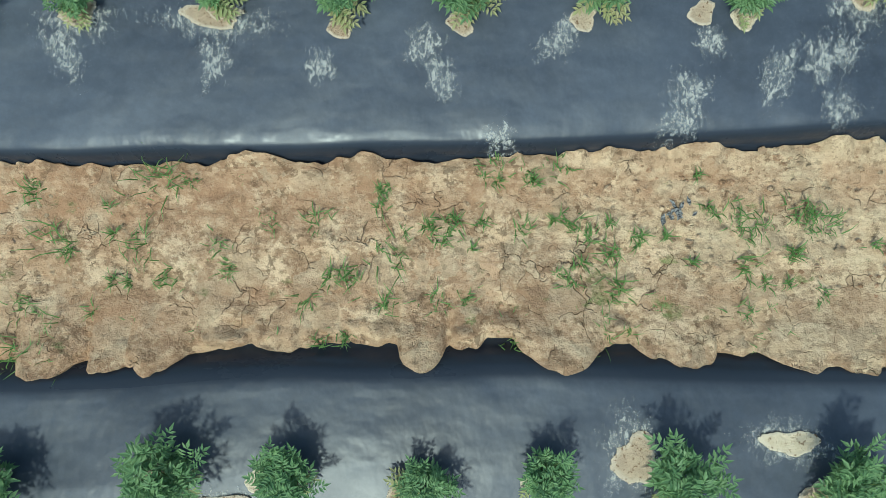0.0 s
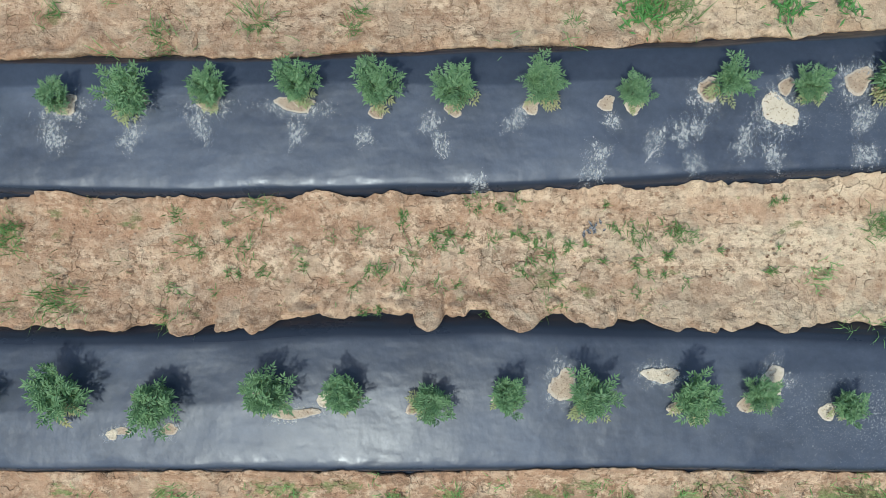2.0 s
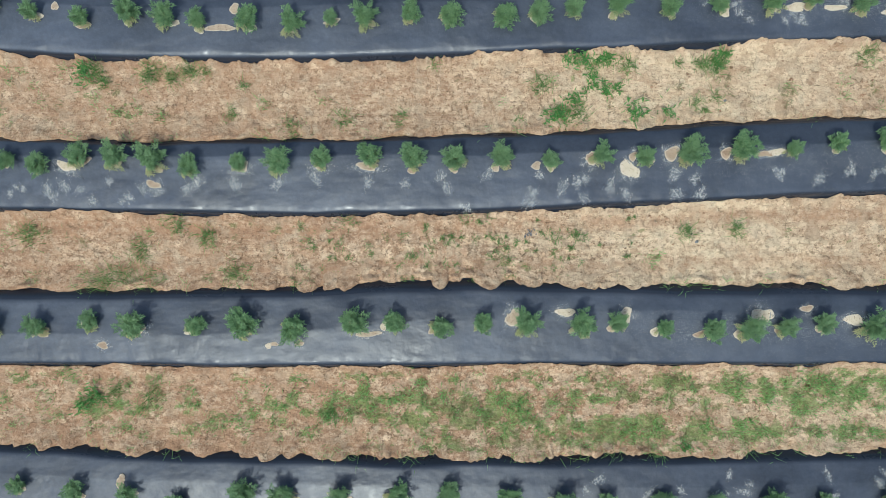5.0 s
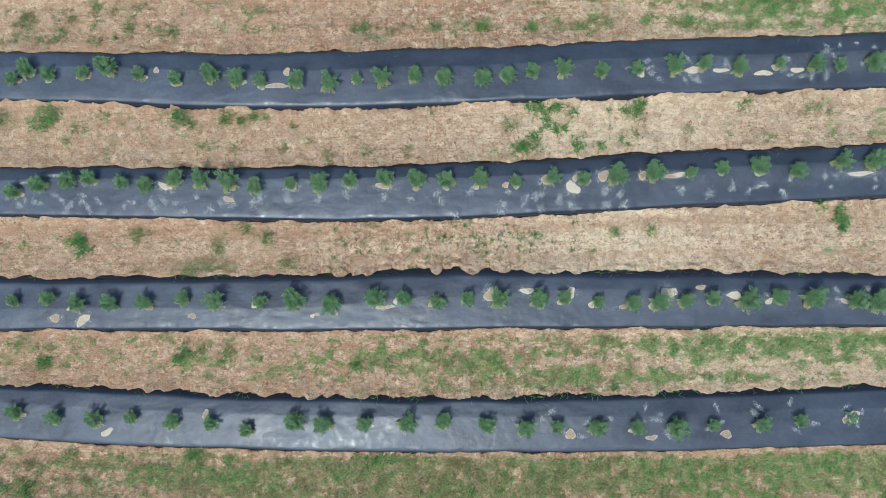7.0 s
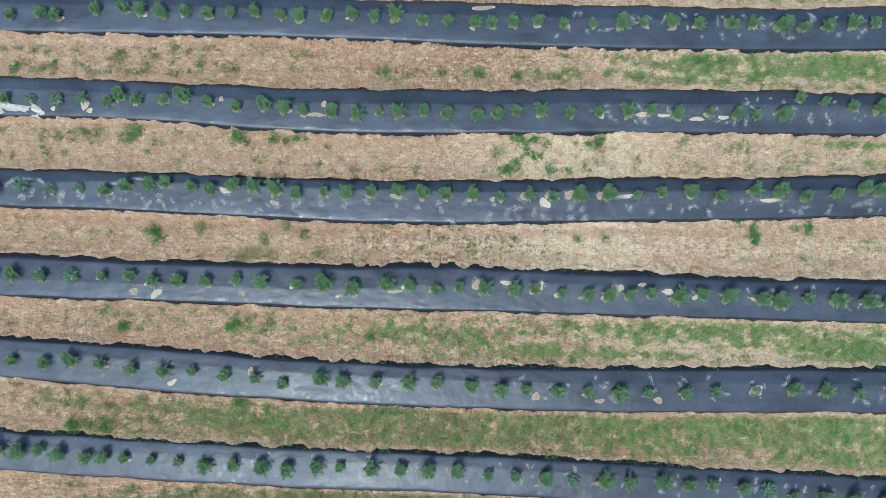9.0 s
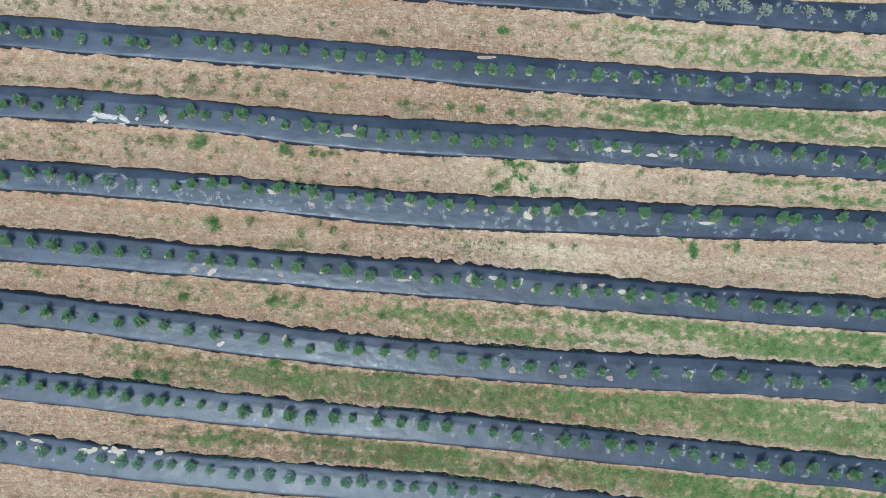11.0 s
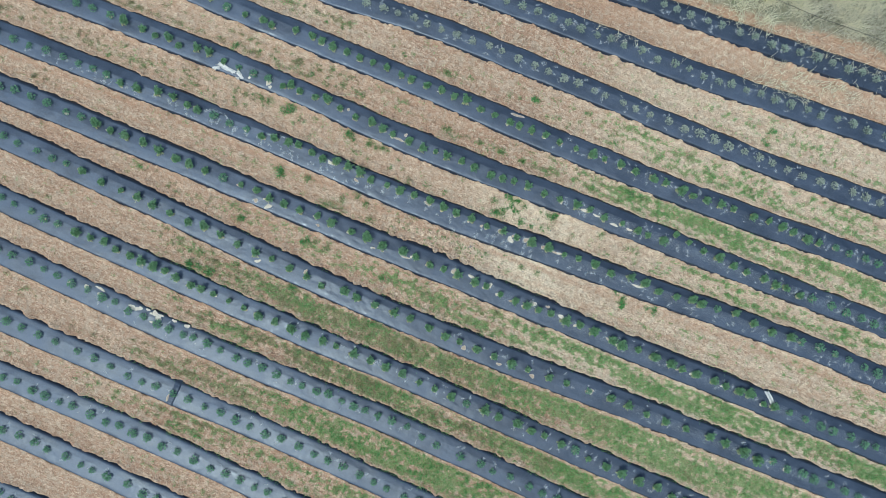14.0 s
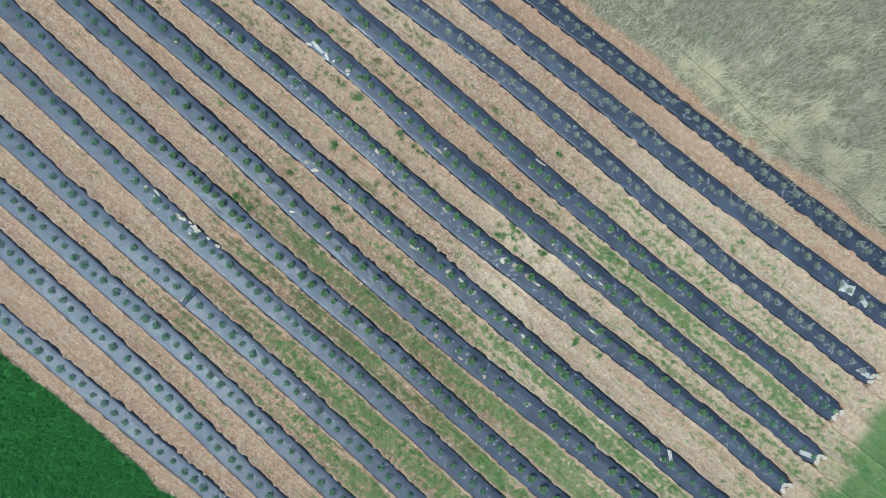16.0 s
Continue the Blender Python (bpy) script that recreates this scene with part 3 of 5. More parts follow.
def paleness(k, x):
    """Where the crust on the paths has dried palest."""
    if k in (1, 2):
        return (0.22 if k == 1 else 0.32) + 0.54 * np.clip((x + 0.2) / 2.6, 0, 1) * np.clip((5.8 - x) / 3.2, 0.28, 1)
    if k in (3, 4, 5):
        return np.maximum(np.clip((x - 0.5) / 7, 0.05, 0.55), 0.4 * np.clip((-2 - x) / 5, 0, 1))
    return np.maximum(np.clip((-7 - x) / 8, 0.0, 0.12), np.clip((x - 5) / 8, 0, 0.5)) if k < 0 else np.clip((x - 1) / 6, 0.1, 0.55)


def headland_cover(x, y):
    """Grass past the ends of the beds."""
    return 0.75 * np.clip((x - 15.8 + 0.8 * layers(x * 0.8, y * 0.8, 79, 3)) / 1.2, 0, 1) * (0.6 + 0.4 * layers(x, y, 77, 2))


def headland_green(x, y):
    return np.clip((x - 16.9 + 0.10 * (y - 3) + 0.7 * layers(x * 0.7, y * 0.7, 78, 3)) / 1.0, 0, 0.7)


def build_ground():
    near = np.concatenate([np.arange(-4.6, -2.2, 0.028), np.arange(-2.2, 2.2, 0.015), np.arange(2.2, 4.6, 0.028)])
    xs = np.concatenate([[-1500, -400, -120, -60, -36, -28], np.arange(-24, -16, 0.095), np.arange(-16, -4.6, 0.05), near, np.arange(4.6, 16, 0.05), np.arange(16, 24, 0.095), [28, 36, 60, 120, 400, 1500]])
    xc = np.clip(xs, -23, 23)
    one = np.ones_like(xs)
    Y, Z, cover, bare, meadow, dry, pale, lush = [], [], [], [], [], [], [], []

    def line(y, z, c=0.0, b=0.0, m=0.0, s=0.0, p=0.1, g=0.7):
        for store, v in ((Y, y), (Z, z), (cover, c), (bare, b), (meadow, m), (dry, s), (pale, p), (lush, g)):
            store.append(v * one)

    def relief(y, amount=1.0):
        return ground_relief(xc, y, amount)

    low = bed_edges(-6, xc)[0] - 0.02
    verge = low - 0.62 + 0.10 * layers(xc * 0.8, 0.0, 61, 3)
    for y in (-1500, -400, -120, -60, -36, -28, -24):
        line(y, 0.02, m=1)
    for y in np.arange(-21, -15.4, 0.45):
        line(y, 0.05 + 0.03 * layers(xc * 2, y * 2.0, 44, 2), m=1)
    line(np.minimum(verge - 0.25, -14.2 + 0 * xc), 0.05, m=1)
    line(verge - 0.06, 0.03, m=1)
    line(verge + 0.02, 0.0, b=0.4)
    for u in np.linspace(0.15, 0.9, 8):
        y = verge + (low - verge) * u
        line(y, relief(y, 1.6), 0.05, 0.5)
    for k in range(-6, 8):
        lo, hi = bed_edges(k, xc)
        gone = np.maximum(np.clip((xc - ENDS[k] + 0.02) / 0.12, 0, 1), (xs < -23.02) * 1.0)
        m_end = gone * headland_green(xc, (lo + hi) / 2)
        c_end = gone * headland_cover(xc, (lo + hi) / 2)
        p_end, b_end = 0.1 + gone * (paleness(k, xc) - 0.1), 0.3 * gone
        a = lo + overlap(k, xc, False)
        line(a, np.where(gone > 0, relief(a), np.maximum(relief(a), bed_height(k, xc, a) + 0.014)), c_end, b_end, m_end, 0, p_end)
        line(a + 0.004, np.where(gone > 0, relief(a), -0.10), c_end, b_end, m_end, 0, p_end)
        for u in (0.35, 0.65):
            y = lo + (hi - lo) * u
            line(y, np.where(gone > 0, relief(y), -0.10), c_end, b_end, m_end, 0, p_end)
        b = hi - overlap(k, xc, True)
        line(b - 0.004, np.where(gone > 0, relief(b), -0.10), c_end, b_end, m_end, 0, p_end)
        line(b, np.where(gone > 0, relief(b), np.maximum(relief(b), bed_height(k, xc, b) + 0.014)), c_end, b_end, m_end, 0, p_end)
        if k == 7:
            break
        nxt = bed_edges(k + 1, xc)[0] + overlap(k + 1, xc, False)
        n = {1: 60, 0: 30, 2: 26}.get(k, 20 if -6 < k < 5 else 13)
        for u in (1 - np.cos(np.linspace(0, math.pi, n + 2)[1:-1])) / 2:
            y = b + (nxt - b) * u
            z = relief(y) + 0.018 * np.exp(-((y - b - 0.05) / 0.05) ** 2) + 0.015 * np.exp(-((nxt - 0.05 - y) / 0.05) ** 2)
            z = z + 0.05 * np.clip(layers(xc * 7, y * 9, 13, 3), 0, 1) * np.exp(-((y - b - 0.05) / 0.12) ** 2)
            if k in (0, 1, 2):
                z = z + 0.032 * np.clip(layers(xc * 13, y * 15, 14, 3), -0.3, 1) * np.exp(-((y - b - 0.03) / 0.09) ** 2)
            z = z + 0.010 * layers(xc * 19, y * 19, 18, 2) * (0.35 + np.exp(-((y - b) / 0.13) ** 2) + 0.5 * np.exp(-((nxt - y) / 0.08) ** 2))
            z = z + 0.012 * np.clip(1 - 5 * np.abs(soft_noise(xc * 3.1, y * 9, 15)), 0, 1) * (0.4 + 0.6 * soft_noise(xc * 1.3, y * 3, 16))
            fill_b = (bed_height(k, xc, b) + 0.016) * np.clip(1 - (y - b) / 0.36, 0, 1) ** 1.2
            fill_n = (bed_height(k + 1, xc, nxt) + 0.016) * np.clip(1 - (nxt - y) / 0.16, 0, 1) ** 1.5
            z = np.maximum(z + 0.25 * np.maximum(fill_b, fill_n), np.maximum(fill_b, fill_n) + 0.35 * z)
            z = np.maximum(z, np.maximum(bed_height(k, xc, np.maximum(y, b)), bed_height(k + 1, xc, y)) + 0.016)
            redness = {6: 0.95, 7: 0.9, 0: 0.25, 1: 0.10 + 0.75 * np.exp(-((u - 0.80) / 0.10) ** 2) + 0.55 * np.exp(-((u - 0.27) / 0.06) ** 2)}.get(k, 0.45 if k < 0 else 0.3)
            edge_bare = 0.35 * np.exp(-min(u, 1 - u) / 0.08)
            amount = grass_amount(k, xc, y) * (1 - 0.9 * np.exp(-(min(u, 1 - u) / 0.09) ** 2))
            amount = np.maximum(amount, headland_cover(xc, y))
            left = 0.4 * np.clip((0.5 - xc) / 3.0, 0, 1) if k in (0, 1, 2, 3) else 0.0
            line(y, z, amount, redness + edge_bare + left, headland_green(xc, y), 0, paleness(k, xc), lushness(k, xc))
    top = b
    far_side = top + 0.40 + 0.18 * layers(xc * 0.7, 3.0, 62, 3)
    for u in np.linspace(0.12, 1.0, 8):
        y = top + (far_side - top) * u
        line(y, relief(y, 1.3), 0.03, 0.8)
    line(far_side + 0.12, 0.02, 0.2, 0.3, 0, 0.7)
    for step in np.concatenate([np.arange(0.3, 12, 0.35)]):
        y = far_side + step
        line(y, 0.03 + 0.05 * layers(xc * 1.1, y * 1.1, 46, 3), 0.2, 0, 0, 1)
    for y in (30, 40, 60, 120, 400, 1500):
        line(y, 0.03, 0.2, 0, 0, 1)
    Y, Z = np.array(Y), np.array(Z)
    X = np.broadcast_to(xs, Y.shape)
    me = grid_mesh("ground", X, Y, Z, M_ground)
    for name, v in (("cover", cover), ("bare", bare), ("meadow", meadow), ("dry", dry), ("pale", pale), ("lush", lush)):
        point_attribute(me, name, np.array(v))
    return tagged(new("ground", me), "dry tan clay ground of a vegetable field with grassy paths", "ground", kind="structure")


build_ground()


# ---- beds under film ----
def dustiness(k, x):
    return {1: np.clip((x - 1.0) / 1.5, 0.05, 0.9), 2: np.clip((x - 0.8) / 3.0, 0.08, 0.9), 3: np.clip((x - 1.5) / 2.5, 0.2, 1.0),
            0: np.clip((x - 4) / 4, 0.05, 1.0), 4: np.clip((x - 2) / 4, 0.2, 0.6)}.get(k, 0.5 + 0 * x if k > 4 else np.clip((x - 4) / 5, 0.15, 0.7))


def build_bed(k):
    end = ENDS[k]
    step = 0.055 if k in (1, 2) else 0.12
    xs = np.concatenate([np.arange(-23, end - 0.16, step), end - np.array([0.15, 0.12, 0.09, 0.06, 0.04, 0.02, 0.0])])
    lo, hi = bed_edges(k, xs)
    lines = [lo - 0.11, lo - 0.02] + [lo + v for v in (0.0, 0.012, 0.024, 0.036, 0.048, 0.06, 0.072, 0.085, 0.1, 0.12)]
    ridge = crease(k, xs)
    lines += [lo + 0.12 + (ridge - 0.01 - lo - 0.12) * u for u in np.linspace(0.12, 1, 9)]
    lines += [ridge + 0.01 + (hi - 0.165 - ridge - 0.01) * u for u in np.linspace(0, 0.85, 4)]
    lines += [hi - v for v in (0.165, 0.13, 0.11, 0.09, 0.08, 0.07, 0.06, 0.05, 0.04, 0.03, 0.02, 0.01, 0.0)] + [hi + 0.02, hi + 0.11]
    Y = np.array(lines)
    X = np.broadcast_to(xs, Y.shape)
    Z = bed_height(k, X, Y)
    drop = np.interp(xs, [end - 0.15, end - 0.08, end], [1, 0.75, 0.0])
    pinch = np.interp(xs, [end - 0.9, end - 0.5, end - 0.25, end - 0.1, end], [1, 0.92, 0.76, 0.55, 0.3])
    mid = (lo + hi) / 2
    Y = mid + (Y - mid) * pinch
    Z = (Z + 0.06) * drop - 0.06
    me = grid_mesh("mulch_bed", X, Y, Z, M_film)
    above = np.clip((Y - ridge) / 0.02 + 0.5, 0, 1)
    point_attribute(me, "dusty", np.broadcast_to(dustiness(k, xs), Y.shape) * (0.3 + 0.7 * np.exp(-((Y - mid + 0.06) / 0.22) ** 2)) * (1 - 0.75 * above))
    # The upper facet turns from the sun; its shade is put into the colour.
    facet_shade = {2: 0.56, 3: 0.72, 4: 0.75, 1: 0.82, 0: 0.8, 7: 0.4}.get(k, 0.65 if k > 0 else 0.88)
    # Film is paler towards the left end, darker on the last bed.
    row_tone = np.interp(xs, [-9, -4, 0, 8], [1.15, 0.95, 0.80, 0.76]) * (0.6 if k == 7 else 1.0)
    # Steep banks are darkened too: shade put into the film's tone.
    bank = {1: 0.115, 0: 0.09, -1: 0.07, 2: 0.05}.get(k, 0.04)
    dust_shade = np.clip(np.minimum((Y - lo - (0.045 if k in (1, 2) else 0.03)) / 0.02, (hi - Y - bank) / 0.03), 0, 1)
    point_attribute(me, "dust_shade", dust_shade * row_tone * (1 - (1 - facet_shade) * above))
    shoulder = 0.75 * np.exp(-((Y - lo - 0.085) / 0.04) ** 2)
    slack = np.clip(0.8 * layers(X * 0.45, Y * 0.9, 310 + k, 2) + 0.1, 0, 0.45 if k in (0, -1, 1) else 0.3) * np.clip((hi - Y - 0.2) / 0.1, 0, 1)
    point_attribute(me, "taut", np.maximum(shoulder, slack))
    look_of = "raised planting bed under dusty black plastic film"
    return tagged(new("mulch_bed", me), look_of + (", withered seedlings on it" if k > 4 else ", green seedlings on it"), "planting bed", "rows of film-covered beds")


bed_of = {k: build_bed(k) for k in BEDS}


# ---- seedlings ----
def leaflet(V, F, base, along, up, length, width):
    side = along.cross(up).normalized()
    mid = base + along * (length * 0.45) - up * (length * 0.06)
    n = len(V)
    V += [base, mid + side * width / 2 + up * width * 0.25, mid, mid - side * width / 2 + up * width * 0.25, base + along * length - up * length * 0.12]
    F += [(n, n + 2, n + 1), (n, n + 3, n + 2), (n + 1, n + 2, n + 4), (n + 2, n + 3, n + 4)]


def compound_leaf(V, F, rng, base, heading, rise, length, size):
    """A feathered leaf: pairs of leaflets along a drooping rib."""
    p = Vector(base)
    along = Vector((math.cos(heading) * math.cos(rise), math.sin(heading) * math.cos(rise), math.sin(rise)))
    pairs = 4
    for i in range(pairs):
        along = (along + Vector((0, 0, -0.13))).normalized()
        p = p + along * (length / pairs)
        side = along.cross(Vector((0, 0, 1))).normalized()
        up = side.cross(along).normalized()
        grow = size * (0.65 + 0.35 * math.sin(math.pi * (i + 1) / (pairs + 0.6))) * rng.uniform(0.8, 1.2)
        for s in (1, -1):
            leaflet(V, F, p, (along * 0.6 + side * s + up * rng.uniform(-0.2, 0.5)).normalized(), up, grow, grow * 0.40)
    leaflet(V, F, p, along, up, size * 1.15, size * 0.38)


def tube(V, F, points, r0, r1, shared=False):
    """A tapered rod; shared: it grows out of the first ring of V."""
    n = len(V) - 3 if shared else len(V)
    ring = (lambda i, j: j % 3 if shared and i == 0 else n + 3 * i + j % 3)
    for i, p in enumerate(points):
        if shared and i == 0:
            continue
        r = r0 + (r1 - r0) * i / (len(points) - 1)
        V += [p + Vector((math.cos(a) * r, math.sin(a) * r, 0)) for a in (0, 2.09, 4.19)]
    for i in range(len(points) - 1):
        for j in range(3):
            F.append((ring(i, j), ring(i, j + 1), ring(i + 1, j + 1), ring(i + 1, j)))


def seedling(seed, leaf=None, yellow=None, height=0.36, spread=0.15, shoots=8):
    """A bushy seedling: forked stem, green foliage, yellowing lower leaves; the copies are made from it."""
    rng = random.Random(seed)
    root = new("seedling")
    SV, SF, LV, LF, YV, YF = [], [], [], [], [], []
    lean = Vector((rng.uniform(-0.05, 0.05), rng.uniform(-0.05, 0.05), 0))
    for s in range(shoots):
        a = 2 * math.pi * (s + rng.uniform(-0.35, 0.35)) / shoots
        reach = spread * rng.uniform(0.25, 1.0)
        h = height * rng.uniform(0.62, 1.0) * (1 - 0.25 * reach / spread)
        pts = [Vector((math.cos(a) * reach * u ** 1.2, math.sin(a) * reach * u ** 1.2, h * u ** 0.9)) + lean * u for u in (0, 0.25, 0.5, 0.75, 1)]
        tube(SV, SF, pts, 0.0042, 0.0018, bool(SV))
        for i in range(7):
            u = 0.22 + 0.78 * i / 6
            j = min(int(u * 4), 3)
            p = pts[j].lerp(pts[j + 1], u * 4 - j)
            compound_leaf(LV, LF, rng, p, a + rng.uniform(-1.5, 1.5) + (i % 2) * 0.8, rng.uniform(0.1, 1.0), rng.uniform(0.045, 0.075), rng.uniform(0.030, 0.044))
        compound_leaf(LV, LF, rng, pts[-1], a + rng.uniform(-0.7, 0.7), rng.uniform(0.7, 1.3), 0.055, 0.034)
    for s in range(14):
        a, q = rng.uniform(0, 6.283), spread * 0.35 * rng.random() ** 0.5
        compound_leaf(LV, LF, rng, Vector((math.cos(a) * q, math.sin(a) * q, height * rng.uniform(0.5, 0.85))) + lean, rng.uniform(0, 6.283), rng.uniform(0.3, 1.1), 0.05, rng.uniform(0.030, 0.042))
    for s in range(9):
        compound_leaf(YV, YF, rng, (rng.uniform(-0.05, 0.05), rng.uniform(-0.07, 0.0), 0.04 + 0.05 * rng.random()), rng.uniform(3.4, 6.0), 0.15, 0.08, 0.035)
    part("stem", mesh_of("stem", SV, SF, M_stem), root)
    part("foliage", mesh_of("foliage", LV, LF, leaf or M_leaf, False), root, "", "stuff")
    part("lower_foliage", mesh_of("lower_foliage", YV, YF, yellow or M_yellow, False), root, "yellowing lower leaves", "stuff")
    return root


def hole_mesh(seed, material):
    """Bare soil in a torn planting hole, sunk a little, with the pale torn lip round it."""
    rng = random.Random(seed)
    V, F, n = [Vector((0, 0, 0.004))], [], 24
    p1, p2, p3 = (rng.uniform(0, 6.28) for i in range(3))
    wob = [1 + 0.18 * math.sin(6.2832 * i / n * 2 + p1) + 0.14 * math.sin(6.2832 * i / n * 3 + p2) + 0.05 * math.sin(6.2832 * i / n * 7 + p3) + rng.uniform(-0.04, 0.04) for i in range(n)]
    for r, z in ((0.5, 0.005), (0.85, 0.004), (1.0, 0.0055), (1.12, 0.004), (1.3, 0.0008)):
        V += [Vector((math.cos(6.2832 * i / n) * r * wob[i], math.sin(6.2832 * i / n) * r * wob[i], z + rng.uniform(-0.0015, 0.0015))) for i in range(n)]
    F += [(0, 1 + i, 1 + (i + 1) % n) for i in range(n)]
    for q in range(4):
        F += [(1 + q * n + i, 1 + (q + 1) * n + i, 1 + (q + 1) * n + (i + 1) % n, 1 + q * n + (i + 1) % n) for i in range(n)]
    me = mesh_of("soil_patch", V, F, material)
    point_attribute(me, "solid", [1.0] + [1.0] * n + [0.95] * n + [0.85] * n + [0.58] * n + [0.1] * n)
    point_attribute(me, "lip", [0.0] + [0.0] * n + [0.1] * n + [0.9] * n + [1.0] * n + [0.6] * n)
    return me


HOLES = [hole_mesh(s, M_spill) for s in range(7)]
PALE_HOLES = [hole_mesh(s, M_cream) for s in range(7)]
rng = random.Random(11)


def soil_patch(k, x, y, a, b, turn=0.0, name="planting_hole", pale=False):
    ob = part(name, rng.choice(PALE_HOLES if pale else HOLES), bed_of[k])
    z = float(bed_height(k, x, y)) + 0.003
    ob.matrix_basis = pose(x, y, z, 0, 0, turn) @ Matrix.Diagonal((0.8 * a, 0.8 * b, 1.0, 1))


def whole_row(k):
    """Places of all seedlings of a bed: the listed ones, and on to both ends at the usual spacing."""
    xs, dy = PLANTS.get(k, ([-0.2], [0.0]))
    listed = [(x, d, True) for x, d in zip(xs, dy)]
    more, r = [], random.Random(400 + k)
    for i in range(len(xs) - 1):
        gap = xs[i + 1] - xs[i]
        n = int(gap / 0.50) - 1 if gap > 0.98 else 0
        more += [(xs[i] + gap * (j + 1) / (n + 1), (dy[i] + dy[i + 1]) / 2 + r.uniform(-0.04, 0.04), False) for j in range(n)]
    x = min(xs) - 0.52
    while x > -22:
        more.append((x + r.uniform(-0.07, 0.07), sum(dy[:4]) / len(dy[:4]) + r.uniform(-0.05, 0.05), False))
        x -= r.uniform(0.47, 0.58)
    x = max(xs) + 0.52
    while x < ENDS[k] - 0.3:
        more.append((x + r.uniform(-0.07, 0.07), sum(dy[-4:]) / len(dy[-4:]) + r.uniform(-0.05, 0.05), False))
        x += r.uniform(0.47, 0.58)
    return listed, more


makers = [seedling(20 + s, height=0.19 + 0.012 * s, spread=0.105 + 0.01 * (s % 4), shoots=9 + s % 4) for s in range(7)]
used = set()
count = 0
for k in (1, 2, 0, 3, -1, 4):
    listed, more = whole_row(k)
    for x, d, _ in listed:
        y = float(bed_centre(k, x)) + d - (0.04 if k == 2 and abs(x) < 3.3 else 0.0)
        m = rng.randrange(7)
        grown = rng.uniform(0.78, 1.08) * (0.92 if k in (3, 4) else 1.0) * (1.06 if x > 5 else 1.0)
        at = pose(x, y, float(bed_height(k, x, y)) + 0.004, 0, 0, rng.uniform(-55, 55)) @ Matrix.Scale(grown, 4)
        if m in used:
            ob = copy_thing(makers[m], at)
        else:
            ob = makers[m]
            ob.matrix_basis = at
            used.add(m)
        tagged(ob, "bushy green seedling with feathered leaves in black film", "seedling", "seedlings in rows")
        if k != 2 or x < -3.2 or x > 3.2 or rng.random() < 0.6:
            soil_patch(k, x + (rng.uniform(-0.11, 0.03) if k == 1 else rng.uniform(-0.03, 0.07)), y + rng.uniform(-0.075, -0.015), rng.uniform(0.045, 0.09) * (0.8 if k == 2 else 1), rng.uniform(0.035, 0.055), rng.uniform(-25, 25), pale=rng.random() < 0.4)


def far_row(k, places, leaf):
    """Seedlings too far off to pick apart, in one mesh."""
    V, F, r = [], [], random.Random(700 + k)
    for x, d, _ in places:
        if abs(x) > 21:
            continue
        y = float(bed_centre(k, x)) + d
        z = float(bed_height(k, x, y))
        size = r.uniform(0.8, 1.15) * (1.08 if x > 6 else 1.0)
        for i in range(70):
            a, q = r.uniform(0, 6.283), r.random() ** 0.6
            rise = r.uniform(0.0, 0.65)
            p = Vector((x + math.cos(a) * (q - 0.25) * 0.15 * size, y + math.sin(a) * (q - 0.25) * 0.14 * size, z + size * (0.03 + 0.11 * (1 - q * 0.6) * r.uniform(0.4, 1))))
            h = a + r.uniform(-0.9, 0.9)
            along = Vector((math.cos(h) * math.cos(rise), math.sin(h) * math.cos(rise), math.sin(rise)))
            up = Vector((-math.cos(h) * math.sin(rise), -math.sin(h) * math.sin(rise), math.cos(rise)))
            leaflet(V, F, p, along, up, 0.062 * size, 0.030 * size)
    if V:
        tagged(new("seedling_row", mesh_of("seedling_row", V, F, leaf, False)), "row of small seedlings along a film-covered bed" if leaf is M_far else "row of pale withered seedlings along a film-covered bed", "seedlings", kind="stuff")


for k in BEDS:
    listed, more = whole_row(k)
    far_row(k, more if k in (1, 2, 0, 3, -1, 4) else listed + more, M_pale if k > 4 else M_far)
    for x, d, _ in (more if k in (1, 2, 0, 3, -1, 4) else []):
        if abs(x) < 13:
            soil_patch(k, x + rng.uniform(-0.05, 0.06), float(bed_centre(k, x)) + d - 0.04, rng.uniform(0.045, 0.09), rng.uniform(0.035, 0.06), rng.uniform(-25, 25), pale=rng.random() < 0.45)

# soil spilled on the film: bed, place, half length, half width, turn
SPILLS = [(2, 1.79, 0.82, 0.115, 0.10, -40), (1, 1.08, -0.765, 0.105, 0.055, -8), (1, 1.74, -0.80, 0.085, 0.085, 0), (1, 0.50, -0.83, 0.085, 0.11, 20),
          (2, 1.37, 0.92, 0.075, 0.07, 0), (2, -2.53, 0.855, 0.10, 0.06, 5), (2, -2.10, 0.87, 0.085, 0.065, 0), (2, 2.26, 0.99, 0.09, 0.085, 0)]
SPILLS2 = [(1, -2.24, -1.13, 0.045, 0.03, 0), (1, -1.89, -1.10, 0.06, 0.035, 30), (1, -1.12, -1.0, 0.14, 0.038, 4), (2, -1.64, 0.865, 0.085, 0.05, 0),
           (2, 1.83, 0.96, 0.05, 0.055, 0), (2, -1.12, 0.85, 0.15, 0.045, -8), (1, 3.25, -0.81, 0.12, 0.10, 0), (1, -3.72, -0.95, 0.10, 0.07, 0)]
